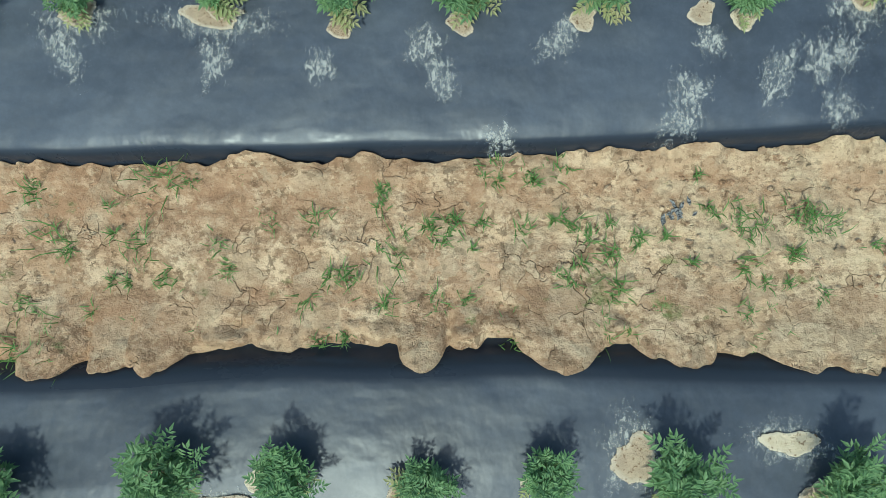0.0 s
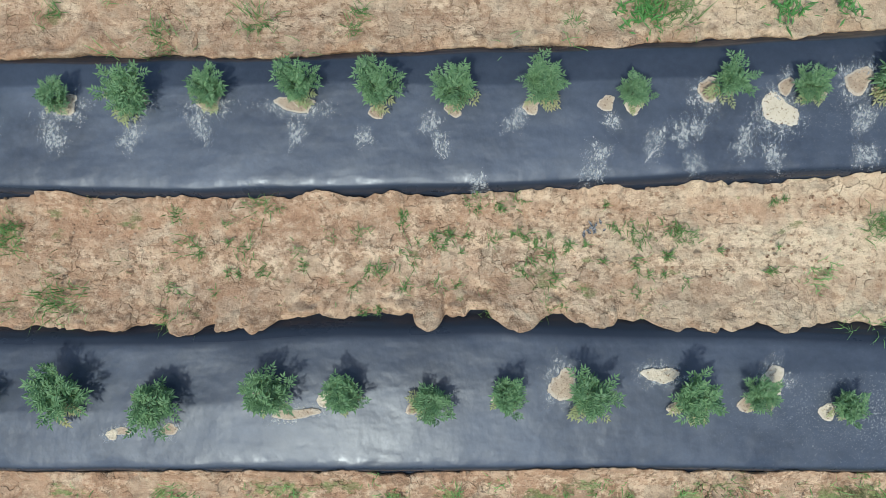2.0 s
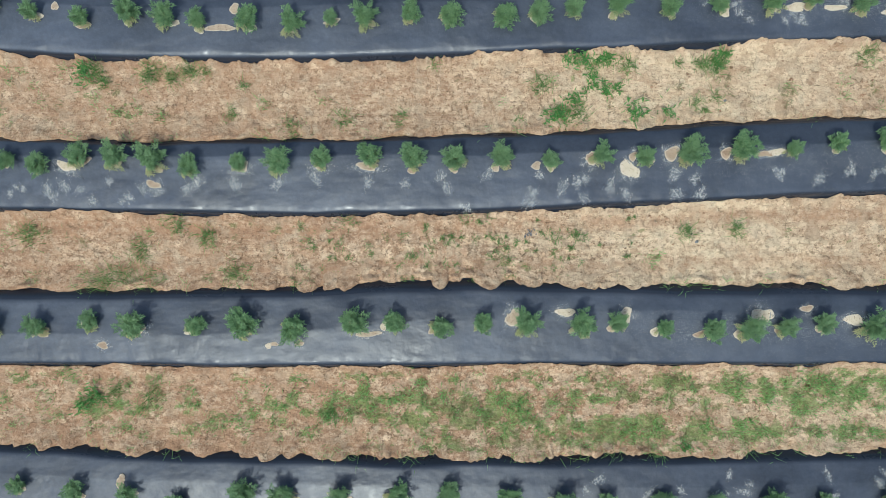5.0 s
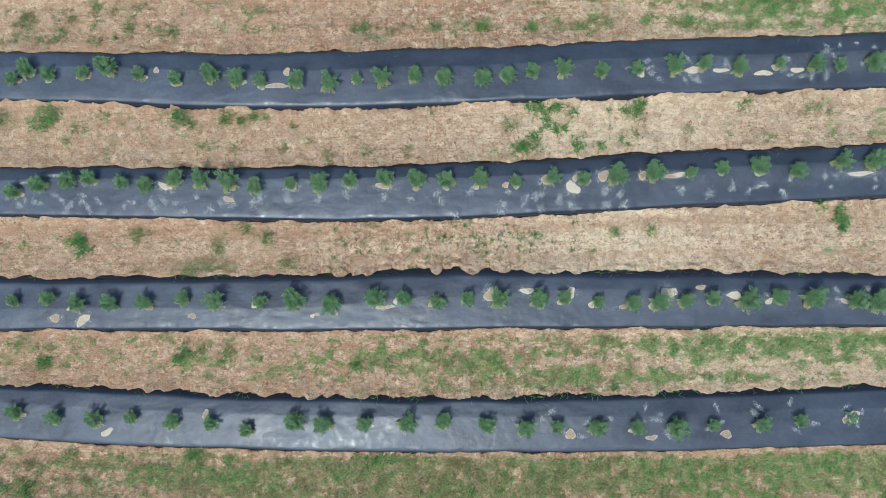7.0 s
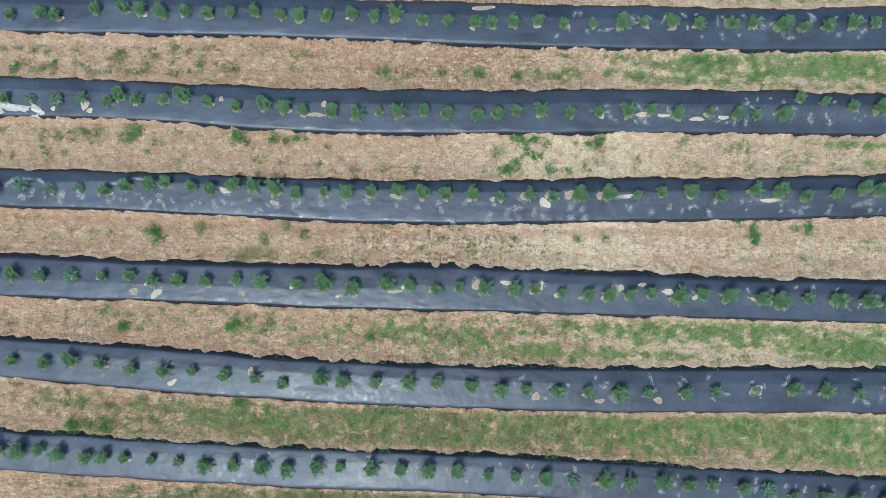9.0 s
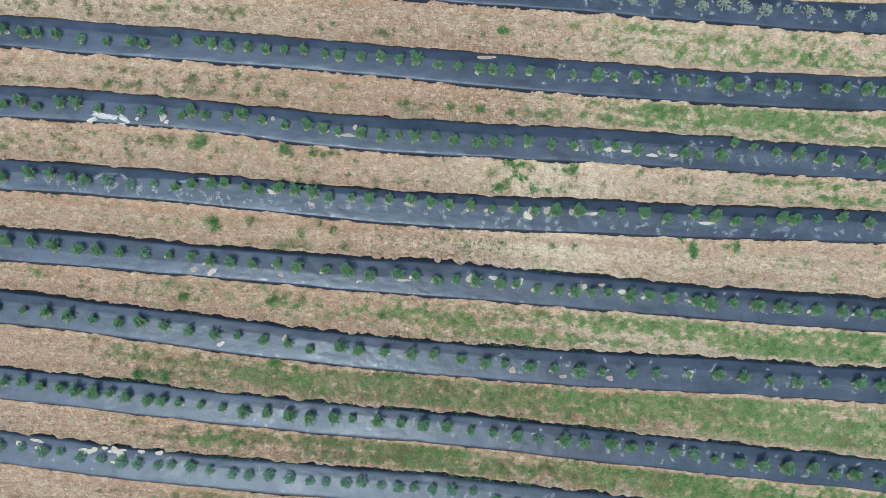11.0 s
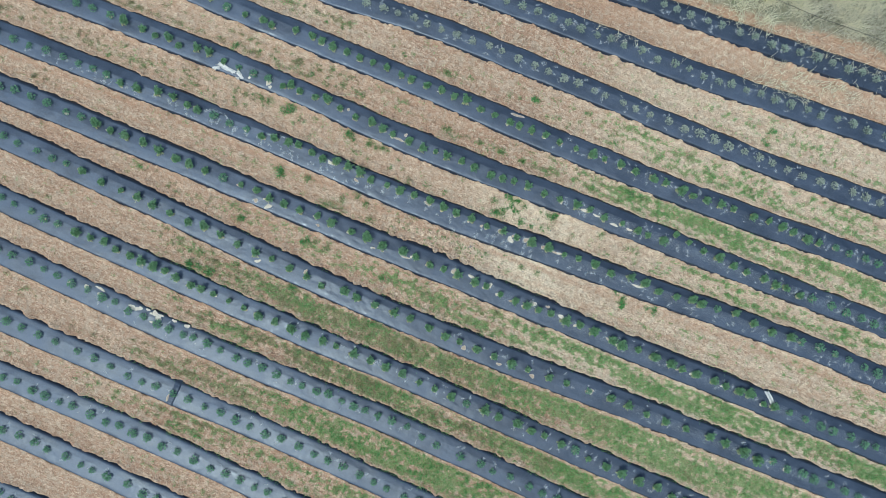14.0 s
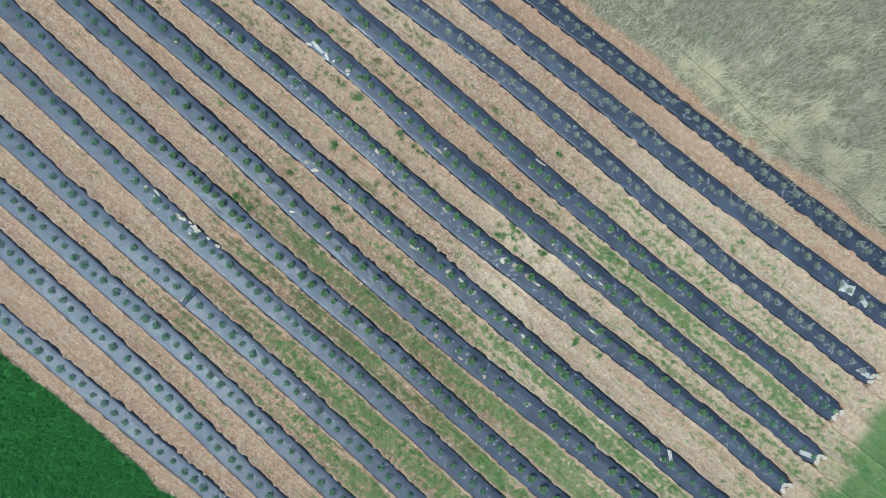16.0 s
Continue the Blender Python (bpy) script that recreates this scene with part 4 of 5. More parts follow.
SPILLS3 = [(2, -3.53, 0.66, 0.08, 0.05, -20), (2, 3.29, 0.98, 0.11, 0.04, 0), (2, 2.86, 0.99, 0.07, 0.07, 0), (1, 3.74, -0.73, 0.07, 0.045, 0), (1, 4.26, -0.86, 0.13, 0.06, 0),
           (1, -6.26, -1.14, 0.09, 0.06, 0), (1, -5.82, -1.17, 0.12, 0.08, 40), (1, -4.11, -1.12, 0.07, 0.04, 0), (1, -2.18, -1.11, 0.05, 0.03, 0), (2, -4.51, 0.87, 0.12, 0.05, -30)]
SPILLS4 = [(0, 6.04, -2.73, 0.14, 0.09, 0), (0, 1.73, -2.98, 0.07, 0.10, 0), (0, 4.12, -2.99, 0.10, 0.06, 0), (0, 2.98, -3.04, 0.09, 0.05, 0), (0, -3.91, -2.66, 0.06, 0.09, 0),
           (0, -5.46, -2.92, 0.10, 0.06, 30), (3, -2.60, 2.64, 0.06, 0.06, 0), (3, -2.76, 2.43, 0.16, 0.05, 0), (3, -4.62, 2.69, 0.04, 0.06, 0), (4, 0.47, 4.60, 0.22, 0.05, 5)]
SPILLS5 = [(3, 5.22, 2.58, 0.10, 0.05, 0), (3, 4.71, 2.54, 0.13, 0.05, 0), (3, 4.06, 2.59, 0.12, 0.04, 0), (3, 3.63, 2.60, 0.13, 0.05, 0), (2, 3.41, 1.0, 0.10, 0.04, 0), (2, 6.16, 0.99, 0.20, 0.04, 0),
           (3, -8.30, 2.22, 0.09, 0.05, 30), (3, -7.95, 2.42, 0.06, 0.04, 10), (3, -7.32, 2.52, 0.13, 0.08, 70), (3, -7.22, 2.40, 0.07, 0.05, 0), (3, -8.75, 2.24, 0.08, 0.04, 0), (3, -7.7, 2.2, 0.05, 0.03, 0), (-2, -7.8, -5.75, 0.22, 0.06, 10), (-2, -8.6, -5.8, 0.14, 0.06, 0)]
SPILLS6 = [(-2, -8.50, -5.82, 0.16, 0.07, 10), (-2, -8.35, -5.76, 0.10, 0.06, 60), (-2, -7.84, -5.72, 0.12, 0.08, -50), (-2, -7.70, -5.82, 0.14, 0.08, -40), (-2, -7.29, -5.56, 0.20, 0.04, 5), (-2, -9.76, -5.65, 0.16, 0.05, -10),
           (-2, -9.72, -5.83, 0.09, 0.06, 0), (-2, -7.84, -6.02, 0.09, 0.035, 0), (-2, -6.75, -5.72, 0.09, 0.08, 0), (-2, -10.76, -5.85, 0.06, 0.06, 0), (-2, -10.2, -5.75, 0.07, 0.09, 0), (-2, -8.10, -5.70, 0.07, 0.05, 0), (-2, -7.2, -5.72, 0.08, 0.06, 0)]
PALE = {(1, 1.08), (2, 1.79), (1, 3.25), (1, 1.74), (1, -2.24), (2, -4.51), (1, 4.26), (0, 6.04), (0, -5.46), (1, -5.82)}
for spills in (SPILLS, SPILLS2, SPILLS3, SPILLS4, SPILLS5, SPILLS6):
    for k, x, y, a, b, turn in spills:
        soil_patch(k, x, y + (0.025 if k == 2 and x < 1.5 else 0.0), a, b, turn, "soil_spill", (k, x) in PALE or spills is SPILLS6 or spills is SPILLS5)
for k in range(1, 7):
    for q in range(3):
        at = ENDS[k] - 0.05 - 0.09 * q
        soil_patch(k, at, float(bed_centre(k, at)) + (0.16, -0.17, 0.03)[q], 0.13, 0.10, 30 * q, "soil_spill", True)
for x in (-0.62, -0.16, 0.31, 0.76):
    soil_patch(2, x, float(bed_centre(2, x)) + 0.05, 0.06, 0.045, 0)


# ---- dried mud prints on the film ----
def mud_marks(k, marks):
    V, F, A = [], [], []
    n = 16
    for x, y, a, b, turn, seed in marks:
        r = random.Random(seed)
        wob = [1 + r.uniform(-0.3, 0.3) for i in range(n)]
        c, s = math.cos(turn), math.sin(turn)
        base = len(V)
        for q, solid in ((0.0, 0.95), (0.4, 0.85), (0.75, 0.62), (1.0, 0.3), (1.35, 0.0)):
            for i in range(n if q else 1):
                u, v = math.cos(6.2832 * i / n) * q * a * wob[i], math.sin(6.2832 * i / n) * q * b * wob[i]
                V.append((x + u * c - v * s, y + u * s + v * c, 0))
                A.append(solid)
        F += [(base, base + 1 + i, base + 1 + (i + 1) % n) for i in range(n)]
        for q in range(3):
            o = base + 1 + q * n
            F += [(o + i, o + n + i, o + n + (i + 1) % n, o + (i + 1) % n) for i in range(n)]
    P = np.array(V)
    P[:, 2] = bed_height(k, P[:, 0], P[:, 1]) + 0.0035
    me = mesh_of("dried_mud", P.tolist(), F, M_dust)
    point_attribute(me, "solid", A)
    part("dried_mud", me, bed_of[k], "pale dried mud prints on the film", "stuff")


RINGS = [(-8.75, 0.95, 0.16, 0.035, 0.5), (-8.45, 1.02, 0.18, 0.03, 0.0), (-8.15, 0.98, 0.14, 0.03, -0.6), (-7.95, 0.85, 0.15, 0.03, -1.2), (-8.55, 0.68, 0.10, 0.05, 0.2), (-7.75, 0.72, 0.12, 0.06, 0.9), (-6.6, 1.0, 0.22, 0.03, 0.35), (-6.2, 1.08, 0.2, 0.025, 0.0), (-5.85, 1.0, 0.15, 0.025, -0.7)]
PRINTS = [(-2.60, 0.69), (-2.12, 0.69), (-1.70, 0.74), (-1.12, 0.70), (-0.70, 0.68), (-0.24, 0.63), (0.23, 0.79), (0.80, 0.76), (0.72, 0.57), (0.68, 0.45), (1.06, 0.63), (1.31, 0.72),
          (1.29, 0.50), (1.59, 0.63), (1.76, 0.55), (2.30, 0.77), (2.51, 0.70), (2.32, 0.55), (2.58, 0.53), (-3.15, 0.63), (-3.03, 0.71), (0.0, 0.39), (1.23, 0.69), (-0.3, 0.75)]
r2 = random.Random(5)
marks = [(x, y, r2.uniform(0.08, 0.13), r2.uniform(0.06, 0.09), r2.uniform(0.8, 2.2), r2.random()) for x, y in PRINTS]
marks += [(x, y, a, 1.5 * w, t, r2.random()) for x, y, a, w, t in RINGS for q in range(2)]
listed, more = whole_row(2)
for x, d, _ in listed + more:
    if abs(x) > 3.2 and abs(x) < 15:
        for q in range(3):
            marks.append((x + r2.uniform(-0.2, 0.2), float(bed_centre(2, x)) + r2.uniform(-0.30, -0.05), r2.uniform(0.05, 0.12), r2.uniform(0.04, 0.07), r2.uniform(0, 3), r2.random()))
marks += [(x, y, 1.7 * a, 1.7 * b, radians(turn), r2.random()) for spills in (SPILLS, SPILLS2, SPILLS3, SPILLS5) for k, x, y, a, b, turn in spills if k == 2]
mud_marks(2, marks)
mud_marks(1, [(x, y, 1.6 * a, 1.6 * b, radians(turn), r2.random()) for spills in (SPILLS, SPILLS2, SPILLS3) for k, x, y, a, b, turn in spills if k == 1])
for k, lo, hi, each in ((3, 2.5, 15.5, 4), (1, 4.0, 15, 2), (0, 1.5, 16, 3), (-1, -4, 13, 3), (4, 2, 15, 4), (5, -12, 15.4, 3), (6, -12, 16, 3), (7, -10, 17, 4), (-2, -10, 12, 2), (-3, -10, 8, 1), (-5, -14, 4, 1), (-6, -15, 6, 2), (-4, -14, 4, 1)):
    marks = []
    for x, d, _ in sum(whole_row(k), []):
        if lo < x < hi:
            for q in range(each):
                marks.append((x + r2.uniform(-0.25, 0.25), float(bed_centre(k, x)) + r2.uniform(-0.24, 0.26), r2.uniform(0.04, 0.13), r2.uniform(0.03, 0.065), r2.uniform(0, 3), r2.random()))
    mud_marks(k, marks)


# ---- grass, weeds, straw ----
def blades(V, F, r, x, y, z, n, length, width, spread, flat=0.6):
    for i in range(n):
        a = r.uniform(0, 6.283)
        c, s = math.cos(a), math.sin(a)
        L = length * r.uniform(0.55, 1.2)
        tilt = r.uniform(0.2, 1.0) * flat
        px, py = x + r.gauss(0, spread), y + r.gauss(0, spread)
        w = width * r.uniform(0.7, 1.2)
        h1, o1 = L * 0.55 * math.cos(tilt * 0.7), L * 0.55 * math.sin(tilt * 0.7)
        h2, o2 = h1 + L * 0.45 * math.cos(tilt * 1.7), o1 + L * 0.45 * math.sin(tilt * 1.7)
        q = len(V)
        V += [(px - s * w, py + c * w, z), (px + s * w, py - c * w, z), (px + c * o1 - s * w * 0.8, py + s * o1 + c * w * 0.8, z + h1),
              (px + c * o1 + s * w * 0.8, py + s * o1 - c * w * 0.8, z + h1), (px + c * o2, py + s * o2, z + max(h2, 0.01))]
        F += [(q, q + 1, q + 3, q + 2), (q + 2, q + 3, q + 4)]


def path_grass():
    """Grass on the paths, thick where the cover is strong."""
    r = random.Random(77)
    sets = {"green": ([], []), "olive": ([], []), "lush": ([], [])}
    stuffs = {"green": M_grass, "olive": M_olive, "lush": M_lush}
    for k in range(-6, 7):
        xs = np.array([r.uniform(-19, 17) for i in range(7600)])
        us = np.array([r.random() for i in range(7600)])
        lo, hi = bed_edges(k, xs)[1], bed_edges(k + 1, xs)[0]
        ys = lo + (hi - lo) * us
        amount = grass_amount(k, xs, ys) * (1 - 0.85 * np.exp(-(np.minimum(us, 1 - us) / 0.08) ** 2))
        for x, y, a in zip(xs, ys, amount):
            if k == 1 and abs(x) < 2:
                continue
            if r.random() < 0.75 * a:
                lush = float(lushness(k, x)) + 0.35 * float(layers(x * 0.9, y * 1.2, 31, 2))
                V, F = sets["lush" if lush > r.uniform(0.5, 1.0) and (k in (-3, -4) or k < 1 and r.random() < 0.2) else "green" if lush > r.uniform(0.1, 0.75) else "olive"]
                blades(V, F, r, x, y, 0.012, r.randrange(8, 13), 0.06 + 0.05 * a, 0.0029, 0.037, 1.5)
    # longer tufts that hang over the film at its upper border
    V, F = sets["green"]
    for k in range(-4, 4):
        for i in range(240 if k < 0 else 110):
            x = r.uniform(-9, 13)
            if r.random() < 0.15 + float(np.interp(x, COVER_AT, COVER[k])) and not (k == 1 and abs(x) < 2):
                y = float(bed_edges(k, x)[1]) - r.uniform(-0.03, 0.04)
                blades(V, F, r, x, y, 0.06, r.randrange(4, 9), 0.15, 0.0026, 0.04, 1.3)
    for name, (V, F) in sets.items():
        tagged(new("path_grass", mesh_of("path_grass", V, F, stuffs[name], False)),
               "short %s grass growing on the clay paths" % {"green": "bright green", "olive": "dull olive", "lush": "deep green"}[name], "grass", kind="stuff")


path_grass()


def weed_tuft(name, places, height, n, spread, material, label):
    V, F, r = [], [], random.Random(len(places))
    for x, y, size in places:
        blades(V, F, r, x, y, 0.012, int(n * (0.6 + size)), height * (0.5 + 0.5 * size), 0.0028, spread * size, 1.5)
    tagged(new(name, mesh_of(name, V, F, material, False)), label, "weeds", kind="stuff")


SMALL_WEEDS = [(-1.37, 0.25), (-0.74, 0.09), (-0.91, 0.07), (-1.82, 0.01), (-1.74, -0.03), (-1.34, -0.14), (-0.42, -0.05), (-0.29, 0.07), (-0.25, 0.02), (-0.20, 0.08), (-0.08, 0.09), (0.12, 0.25),
               (-0.01, 0.29), (0.24, 0.29), (0.28, 0.08), (0.36, 0.02), (0.08, 0.05), (0.55, 0.02), (0.94, 0.12), (1.01, 0.06), (1.18, 0.12), (1.25, 0.07), (1.31, 0.07), (0.97, -0.09)]
SMALL_WEEDS2 = [(1.16, -0.05), (0.28, -0.15), (0.43, -0.06), (-0.26, -0.24), (-0.45, -0.23), (-0.13, -0.23), (-0.78, -0.24), (-0.63, -0.37), (-0.68, -0.14), (-0.61, -0.13), (0.08, -0.34), (0.39, -0.37),
                (1.08, -0.39), (1.27, -0.21), (0.96, -0.28), (-1.14, -0.02), (-0.48, 0.14), (0.04, -0.39), (-1.46, -0.01), (0.60, -0.39), (-1.88, 0.21), (-0.72, -0.40), (-1.93, -0.26), (0.44, -0.19)]
r3 = random.Random(9)
near_weeds = [(x, y, r3.uniform(0.35, 0.95)) for x, y in SMALL_WEEDS + SMALL_WEEDS2]
near_weeds[0] = (-1.37, 0.25, 1.5)
near_weeds += [(r3.uniform(-1.9, 1.9), r3.uniform(-0.4, 0.3), r3.uniform(0.12, 0.3)) for i in range(60)]
weed_tuft("small_weeds", near_weeds, 0.10, 18, 0.04, M_tuft, "small green weeds scattered on the dry clay path")


TUFTS = [(-3.58, 1.91), (-3.34, 1.91), (-4.17, 1.89), (-2.04, 1.33), (-1.49, 1.42), (1.27, 1.44), (0.88, 1.78), (2.68, 1.99), (-3.18, 1.95), (1.77, 2.02), (-7.07, 2.00), (-7.40, 1.95), (-4.23, 2.01), (-3.61, 2.03), (2.80, 2.04), (4.52, 2.11), (5.53, 2.01)]
TUFTS += [(-3.38, 0.25), (-2.95, 0.07), (2.44, 0.15), (2.98, 0.15), (-2.71, -0.33), (-3.70, -0.09), (-1.91, -0.46), (-5.95, 0.05), (-4.96, 0.14), (-6.15, 3.30), (-6.58, 3.21), (-5.11, 3.34), (-4.40, 3.33), (-1.44, 3.34), (0.43, 3.37), (1.18, 3.31)]
TUFTS += [(-4.21, -1.76), (-3.97, -1.65), (-3.57, -1.71), (-1.57, -1.92), (-6.50, -1.88), (-6.13, -3.30), (-6.81, -3.77), (-7.48, -3.87)]
tufts = [(x + r3.gauss(0, 0.05), y + r3.gauss(0, 0.03), r3.uniform(0.7, 1.3)) for x, y in TUFTS for i in range(2)]
tufts += [(r3.uniform(-4.25, -3.5), -0.42 + r3.gauss(0, 0.03), r3.uniform(0.9, 1.6)) for i in range(8)]
tufts += [(r3.uniform(-9.5, 9), r3.choice((r3.uniform(3.15, 3.4), r3.uniform(1.35, 2.05), r3.uniform(4.85, 5.3))), r3.uniform(0.3, 0.8)) for i in range(110)]
weed_tuft("grass_tufts", tufts, 0.15, 26, 0.055, M_tuft, "muted green grass tufts on the clay paths")


def broad_weed(x, y, size, seed):
    """A low broad-leaved weed: a rosette of long leaves."""
    V, F, r = [], [], random.Random(seed)
    heads = [(r.gauss(0, 0.085 * size), r.gauss(0, 0.06 * size)) for i in range(4)]
    for i in range(int(100 * size) + 24):
        a, rise = r.uniform(0, 6.283), r.uniform(0.15, 1.2)
        cx, cy = heads[i % len(heads)]
        p = Vector((cx + r.gauss(0, 0.045 * size), cy + r.gauss(0, 0.045 * size), r.uniform(0.0, 0.08 * size)))
        along = Vector((math.cos(a) * math.cos(rise), math.sin(a) * math.cos(rise), math.sin(rise)))
        up = Vector((-math.cos(a) * math.sin(rise), -math.sin(a) * math.sin(rise), math.cos(rise)))
        leaflet(V, F, p, along, up, r.uniform(0.05, 0.10) * (0.6 + 0.4 * size), r.uniform(0.010, 0.018))
    ob = new("weed")
    part("foliage", mesh_of("foliage", V, F, M_weed, False), ob, "", "stuff")
    ob.matrix_basis = pose(x, y, 0.0)
    tagged(ob, "bright green broad-leaved weed rooted in dry clay", "weed", "weeds on the paths")


WEEDS = [(-6.45, 2.05, 1.7), (-4.31, 2.01, 0.9), (1.20, 2.08, 1.0), (1.50, 2.05, 0.9), (1.40, 1.85, 0.7), (1.04, 1.45, 1.1), (1.92, 1.48, 1.2), (-5.94, 0.05, 0.9), (-5.85, -0.06, 0.7),
         (5.88, 0.37, 1.3), (6.01, 0.22, 0.9), (6.96, 0.41, 1.1), (4.97, 3.70, 1.1), (-8.82, 3.24, 0.9), (2.80, 2.09, 0.7), (1.22, 1.62, 0.5), (1.62, 1.75, 0.5)]
WEEDS2 = [(-6.90, -3.87, 1.0), (-7.47, -3.83, 1.1), (-7.2, -3.85, 0.9), (-4.29, -1.76, 1.1), (-6.50, -1.82, 0.6), (0.73, 5.30, 1.0), (8.25, 6.9, 0.8), (8.35, 7.3, 0.9), (-4.2, -3.28, 1.2), (-1.2, -3.32, 1.2), (2.4, -2.3, 0.8)]
for i, (x, y, size) in enumerate(WEEDS + WEEDS2):
    broad_weed(x, y, size, 900 + i)


def dry_meadow():
    """Long dry straw beyond the last bed, in matted clumps."""
    r = random.Random(21)
    V, F, V2, F2 = [], [], [], []
    sheaves = [(r.uniform(6.5, 12), r.uniform(11.2, 13.2)) for i in range(34)] + [(r.uniform(2, 7), r.gauss(11.3, 0.35)) for i in range(22)] + [(r.uniform(-3, 16), r.uniform(11.3, 18)) for i in range(40)]
    for i in range(15000):
        x, y = r.uniform(-5, 18), 9.6 + r.random() * 9.4
        edge = bed_edges(7, min(x, 22))[1] + 0.45 + 0.9 * r.random() ** 2
        if y < edge:
            continue
        thick = layers(x * 0.55, y * 0.7, 81, 2)
        band = math.exp(-((y - 11.2 - 0.03 * x) / 0.5) ** 2) * min(max((8.0 - x) / 2, 0), 1) * (0.55 + 0.45 * min(max((x - 0.5) / 2, 0), 1))
        stripe = max(0.0, float(layers(x * 0.35, y * 1.6, 85, 2)) - 0.15)
        if r.random() < 0.75 + 0.4 * thick:
            if band + 0.5 * stripe + 0.06 > r.uniform(0.05, 0.9):
                blades(V, F, r, x, y, 0.10, 6, 0.55, 0.0075, 0.14, 1.5)
            else:
                blades(V2, F2, r, x, y, 0.06, 5, 0.50, 0.0075, 0.16, 1.5)
    for x, y in sheaves:
        lean = r.uniform(0, 6.28)
        for q in range(9):
            blades(V, F, r, x + r.gauss(0, 0.16) + 0.2 * math.cos(lean) * q / 9, y + r.gauss(0, 0.16) + 0.2 * math.sin(lean) * q / 9, 0.12, 8, 0.62, 0.008, 0.06, 1.5)
    tagged(new("dry_grass", mesh_of("dry_grass", V, F, M_straw, False)), "matted pale dry grass beside the field", "grass", kind="stuff")
    tagged(new("rough_grass", mesh_of("rough_grass", V2, F2, M_rough, False)), "rough greyish grass of the fallow strip", "grass", kind="stuff")


def green_meadow():
    """Dense low green crop beyond the lowest bed."""
    r = random.Random(22)
    V, F = [], []
    for i in range(15000):
        x, y = r.uniform(-13.5, 1), r.uniform(-18.6, -13.3)
        if y > float(bed_edges(-6, x)[0]) - 0.68 + 0.1 * layers(x * 0.8, 0.0, 61, 3):
            continue
        for j in range(3):
            a, rise = r.uniform(0, 6.283), r.uniform(0.1, 1.0)
            along = Vector((math.cos(a) * math.cos(rise), math.sin(a) * math.cos(rise), math.sin(rise)))
            up = Vector((-math.cos(a) * math.sin(rise), -math.sin(a) * math.sin(rise), math.cos(rise)))
            leaflet(V, F, Vector((x + r.gauss(0, 0.04), y + r.gauss(0, 0.04), 0.09 + 0.1 * r.random())), along, up, 0.085, 0.045)
    tagged(new("green_crop", mesh_of("green_crop", V, F, M_clover, False)), "dense low dark green crop beside the field", "crop", kind="stuff")
    V, F = [], []
    for i in range(6500):
        x, y = r.uniform(15.9, 21), r.uniform(-4, 9)
        if layers(x * 0.6, y * 0.6, 83, 2) + 0.5 * (x - 17.0) - 0.12 * (y - 3) > r.uniform(-0.5, 0.6):
            blades(V, F, r, x, y, 0.0, 9, 0.11, 0.004, 0.06, 1.0)
    tagged(new("verge_grass", mesh_of("verge_grass", V, F, M_grass, False)), "green verge grass past the bed ends", "grass", kind="stuff")


dry_meadow()
green_meadow()


# ---- clods ----
def straw_litter():
    """Pale straw lying loose between the last two beds and on them."""
    V, F, r = [], [], random.Random(41)
    for cx, cy, sx, sy, n in ((8.9, 9.25, 0.9, 0.12, 60), (7.6, 8.75, 0.7, 0.18, 40), (9.8, 9.4, 0.6, 0.1, 30), (8.3, 8.7, 0.5, 0.15, 40), (2.6, 8.2, 0.5, 0.12, 20), (5.5, 10.2, 1.6, 0.15, 50), (9.0, 10.3, 1.4, 0.15, 50)):
        for i in range(n):
            blades(V, F, r, r.gauss(cx, sx), r.gauss(cy, sy), 0.14, 3, 0.26, 0.006, 0.05, 1.5)
    tagged(new("straw_litter", mesh_of("straw_litter", V, F, M_straw, False)), "loose pale straw scattered over the outer beds", "straw", kind="stuff")


straw_litter()


def clods():
    """Loose lumps of clay, thickest along the borders of the film."""
    r = random.Random(31)
    V, F = [], []
    base = [(0, 0, 1), (0.9, 0, 0.2), (0.28, 0.85, 0.2), (-0.72, 0.53, 0.2), (-0.72, -0.53, 0.2), (0.28, -0.85, 0.2)]
    for i in range(9000):
        k = 1 if i < 2000 else r.choice((0, 2, 0, 2, -1, 3, -2, 4, -3, 5, -4, 6, 6))
        x = r.uniform(-3.2, 3.2) if i < 3200 else r.uniform(-18, 16)
        lo, hi = float(bed_edges(k, x)[1]), float(bed_edges(k + 1, x)[0])
        u = r.random()
        u = u ** 2.2 * 0.5 if r.random() < 0.5 else (1 - u ** 2.2 * 0.5 if r.random() < 0.6 else u)
        y = lo + 0.02 + (hi - lo - 0.04) * u
        s = r.uniform(0.005, 0.013) * (1.0 if abs(x) < 3.2 else 1.6) * (1.6 if r.random() < 0.1 else 1)
        n, t = len(V), r.uniform(0, 6.28)
        for a, b, c in base:
            w = r.uniform(0.75, 1.25) * s
            V.append((x + (a * math.cos(t) - b * math.sin(t)) * w * 1.3, y + (a * math.sin(t) + b * math.cos(t)) * w, 0.008 + c * w * 0.9))
        F += [(n, n + 1 + j, n + 1 + (j + 1) % 5) for j in range(5)]
    tagged(new("clay_clods", mesh_of("clay_clods", V, F, M_ground)), "loose tan clay clods on the paths", "soil", kind="stuff")


clods()


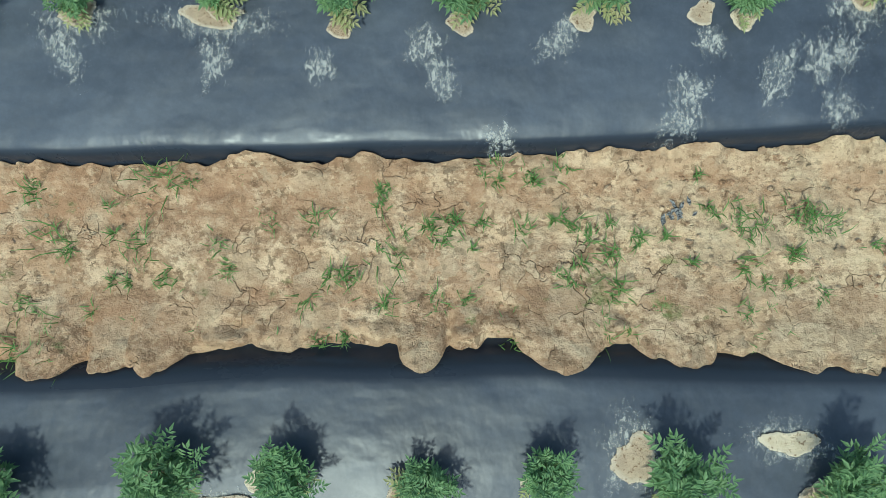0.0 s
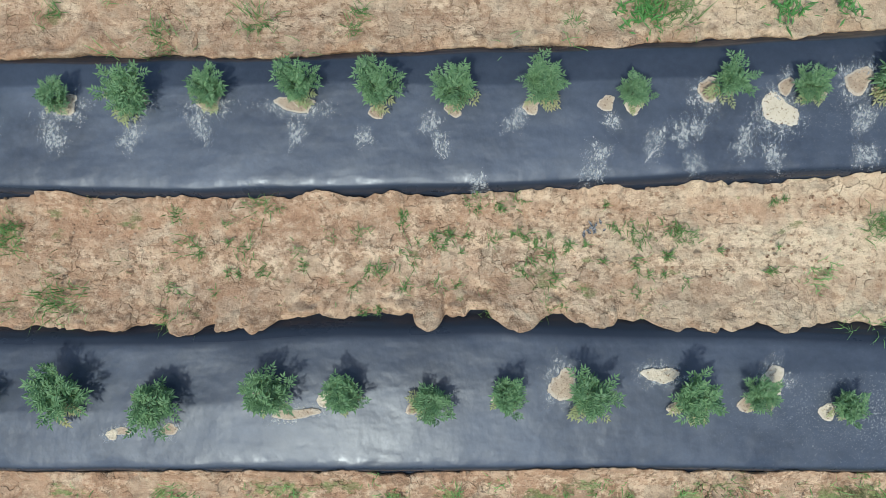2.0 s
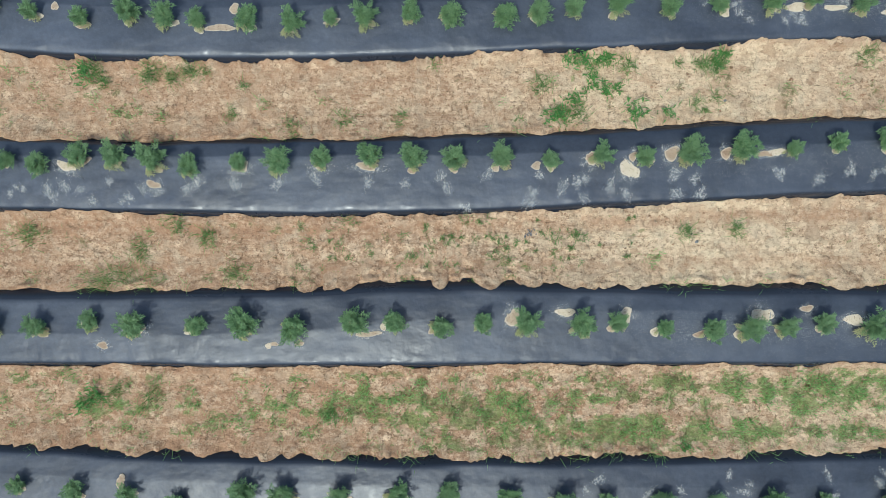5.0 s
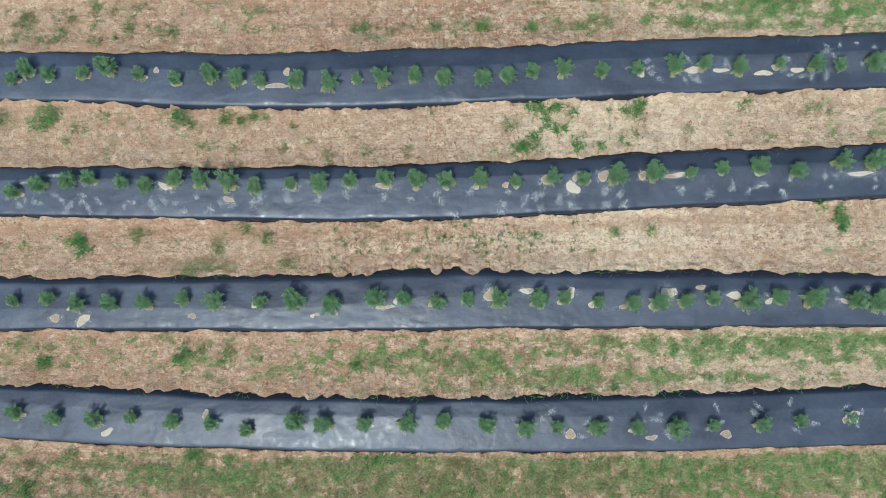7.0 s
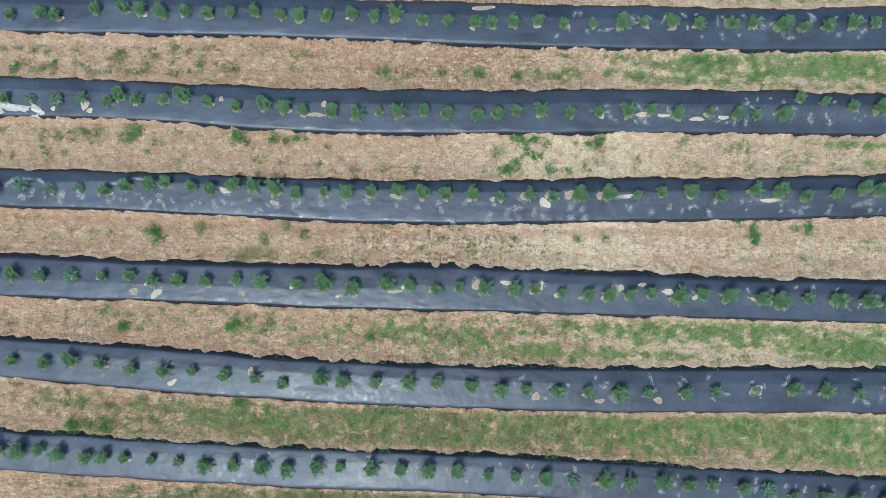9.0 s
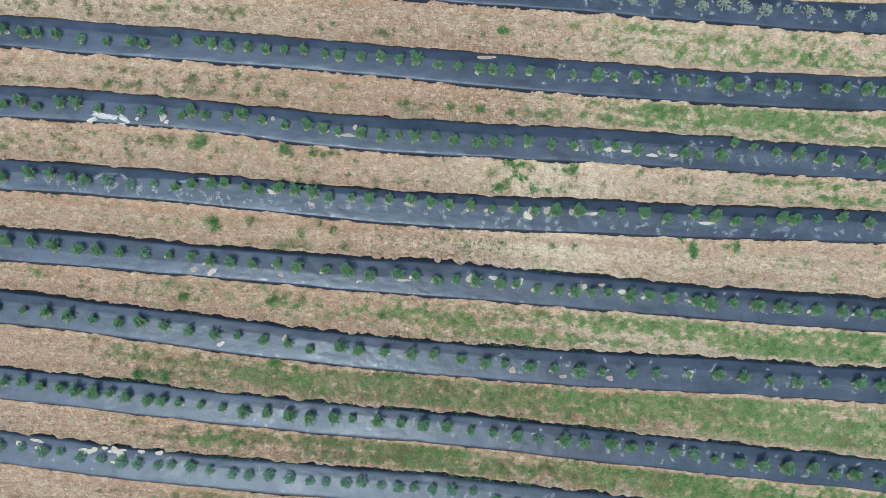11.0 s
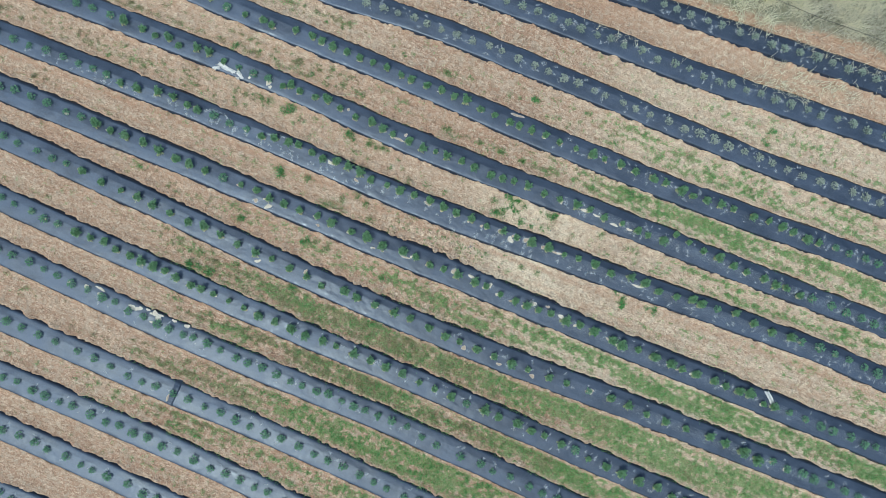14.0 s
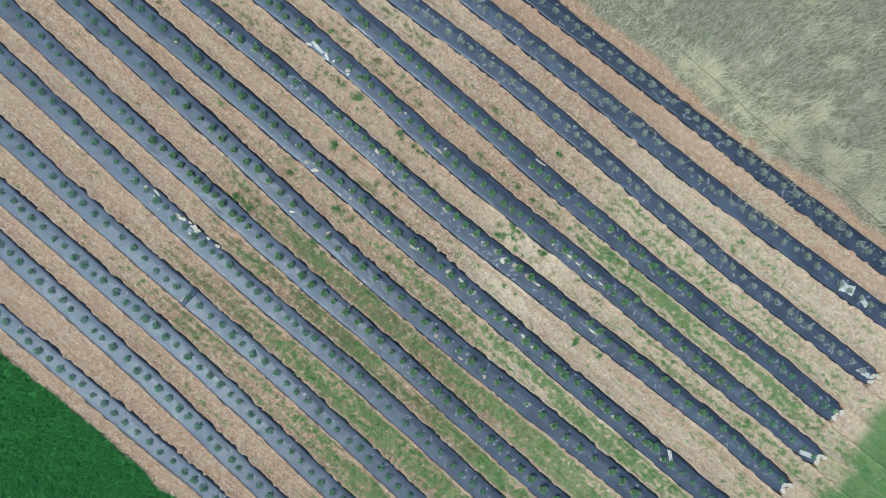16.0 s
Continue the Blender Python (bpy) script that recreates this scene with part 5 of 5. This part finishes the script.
# ---- odd things ----
def litter(x, y, turn):
    """A crumpled scrap of charred stuff on the path."""
    r = random.Random(3)
    V, F = [], []
    for i in range(16):
        p = Vector((r.gauss(0, 0.03), r.gauss(0, 0.016), 0.012))
        a = r.uniform(0, 6.28)
        leaflet(V, F, p, Vector((math.cos(a), math.sin(a), r.uniform(-0.1, 0.5))).normalized(), Vector((0, 0, 1)), r.uniform(0.02, 0.045), r.uniform(0.012, 0.024))
    ob = new("litter", mesh_of("litter", V, F, M_trash, False))
    ob.matrix_basis = pose(x, y, 0.004, 0, 0, turn)
    tagged(ob, "crumpled charred scrap lying on the clay path", "litter")


litter(0.70, 0.125, 12)


def dark_clod(x, y, s):
    V, F, r = [], [], random.Random(int(x * 100))
    for j in range(5):
        for i in range(9):
            a, e = 6.2832 * i / 9, j / 4 * 1.5
            q = s * r.uniform(0.8, 1.15)
            V.append((math.cos(a) * math.cos(e) * q * 1.4, math.sin(a) * math.cos(e) * q, math.sin(e) * q * 0.8))
    F = [(j * 9 + i, j * 9 + (i + 1) % 9, (j + 1) * 9 + (i + 1) % 9, (j + 1) * 9 + i) for j in range(4) for i in range(9)]
    ob = new("dark_clod", mesh_of("dark_clod", V, F, M_trash))
    ob.matrix_basis = pose(x, y, 0.0, 0, 0, 30)
    tagged(ob, "small dark clod on the clay path", "clod", "dark clods")


for x, y, s in ((-2.55, 1.56, 0.022), (2.58, 0.014, 0.02), (2.9, 1.6, 0.018), (2.52, 0.10, 0.012)):
    dark_clod(x, y, s)


def torn_film(k, x, y, a, b, turn, seed):
    """A loose crumpled scrap of pale film on a bed."""
    r = random.Random(seed)
    n, m = 12, 8
    u, v = np.meshgrid(np.linspace(-1, 1, n), np.linspace(-1, 1, m), indexing="ij")
    edge = 1 + 0.28 * layers(u * 1.6 + seed, v * 1.6, seed, 2)
    c, s = math.cos(turn), math.sin(turn)
    X, Y = x + (u * c * a - v * s * b) * edge, y + (u * s * a + v * c * b) * edge
    Z = bed_height(k, X, Y) + 0.012 + 0.03 * np.clip(layers(u * 2.2, v * 2.2, seed, 2), -0.1, 1)
    tagged(new("film_scrap", grid_mesh("film_scrap", X, Y, Z, M_sheet)), "loose scrap of pale torn film on the bed", "film scrap", "film scraps")


torn_film(3, -8.75, 2.42, 0.34, 0.07, -0.12, 6)
torn_film(3, -8.25, 2.38, 0.14, 0.06, -0.6, 7)
torn_film(3, -8.35, 2.24, 0.12, 0.04, 0.2, 8)
torn_film(3, -9.05, 2.30, 0.13, 0.05, 0.5, 9)
torn_film(1, 11.55, -0.72, 0.22, 0.07, -0.7, 1)
torn_film(3, 15.5, 2.72, 0.28, 0.09, 0.3, 2)
torn_film(5, 15.2, 6.55, 0.26, 0.10, 0.1, 3)
torn_film(6, 12.6, 8.6, 0.25, 0.18, 0.3, 4)
torn_film(6, 13.4, 8.65, 0.22, 0.10, -0.3, 5)


def film_fold(k, x):
    """Where one length of film ends over the next: a ragged raised lip across the bed."""
    lo, hi = (float(v) for v in bed_edges(k, x))
    ys = np.linspace(lo - 0.02, hi + 0.06, 26)
    X = np.array([x + 0.03 * soft_noise(ys * 6, 2.0, 4) + o for o in (-0.16, -0.08, 0.0, 0.04, 0.06)])
    Y = np.broadcast_to(ys, X.shape)
    Z = bed_height(k, X, Y) + np.array([0.003, 0.03, 0.05, 0.045, 0.004])[:, None] * (0.8 + 0.5 * soft_noise(ys * 9, 1.0, 6))
    me = grid_mesh("film_fold", X, Y, Z, M_film)
    point_attribute(me, "dusty", np.full(X.shape, 0.5))
    point_attribute(me, "dust_shade", np.full(X.shape, 0.7))
    point_attribute(me, "taut", np.full(X.shape, 0.6))
    part("film_fold", me, bed_of[k], "raised ragged end of a length of film")
    soil_patch(k, x - 0.14, lo + 0.25, 0.16, 0.07, 80, "soil_spill")


film_fold(-3, -6.28)


def fence_wire():
    """A thin slack wire on short stakes between the field and the dry grass."""
    root = tagged(new("wire_fence"), "low slack dark wire on short stakes", "fence")
    V, F = [], []
    pts = [Vector((x, 11.12 + 0.05 * math.sin(x * 0.7), 0.56 + 0.03 * math.sin(x * 2.1))) for x in np.arange(-6, 19, 0.5)]
    for j, p in enumerate(pts):
        V += [p + Vector((0, math.cos(a) * 0.008, math.sin(a) * 0.008)) for a in (0, 1.57, 3.14, 4.71)]
    for j in range(len(pts) - 1):
        F += [(4 * j + i, 4 * j + (i + 1) % 4, 4 * j + 4 + (i + 1) % 4, 4 * j + 4 + i) for i in range(4)]
    part("wire", mesh_of("wire", V, F, M_wire), root)
    for x in (-4, 0, 4, 8, 12, 16):
        V, F = [], []
        tube(V, F, [Vector((x, 11.12 + 0.05 * math.sin(x * 0.7), z)) for z in (0.0, 0.3, 0.62)], 0.016, 0.013)
        part("stake", mesh_of("stake", V, F, M_wire), root)


fence_wire()
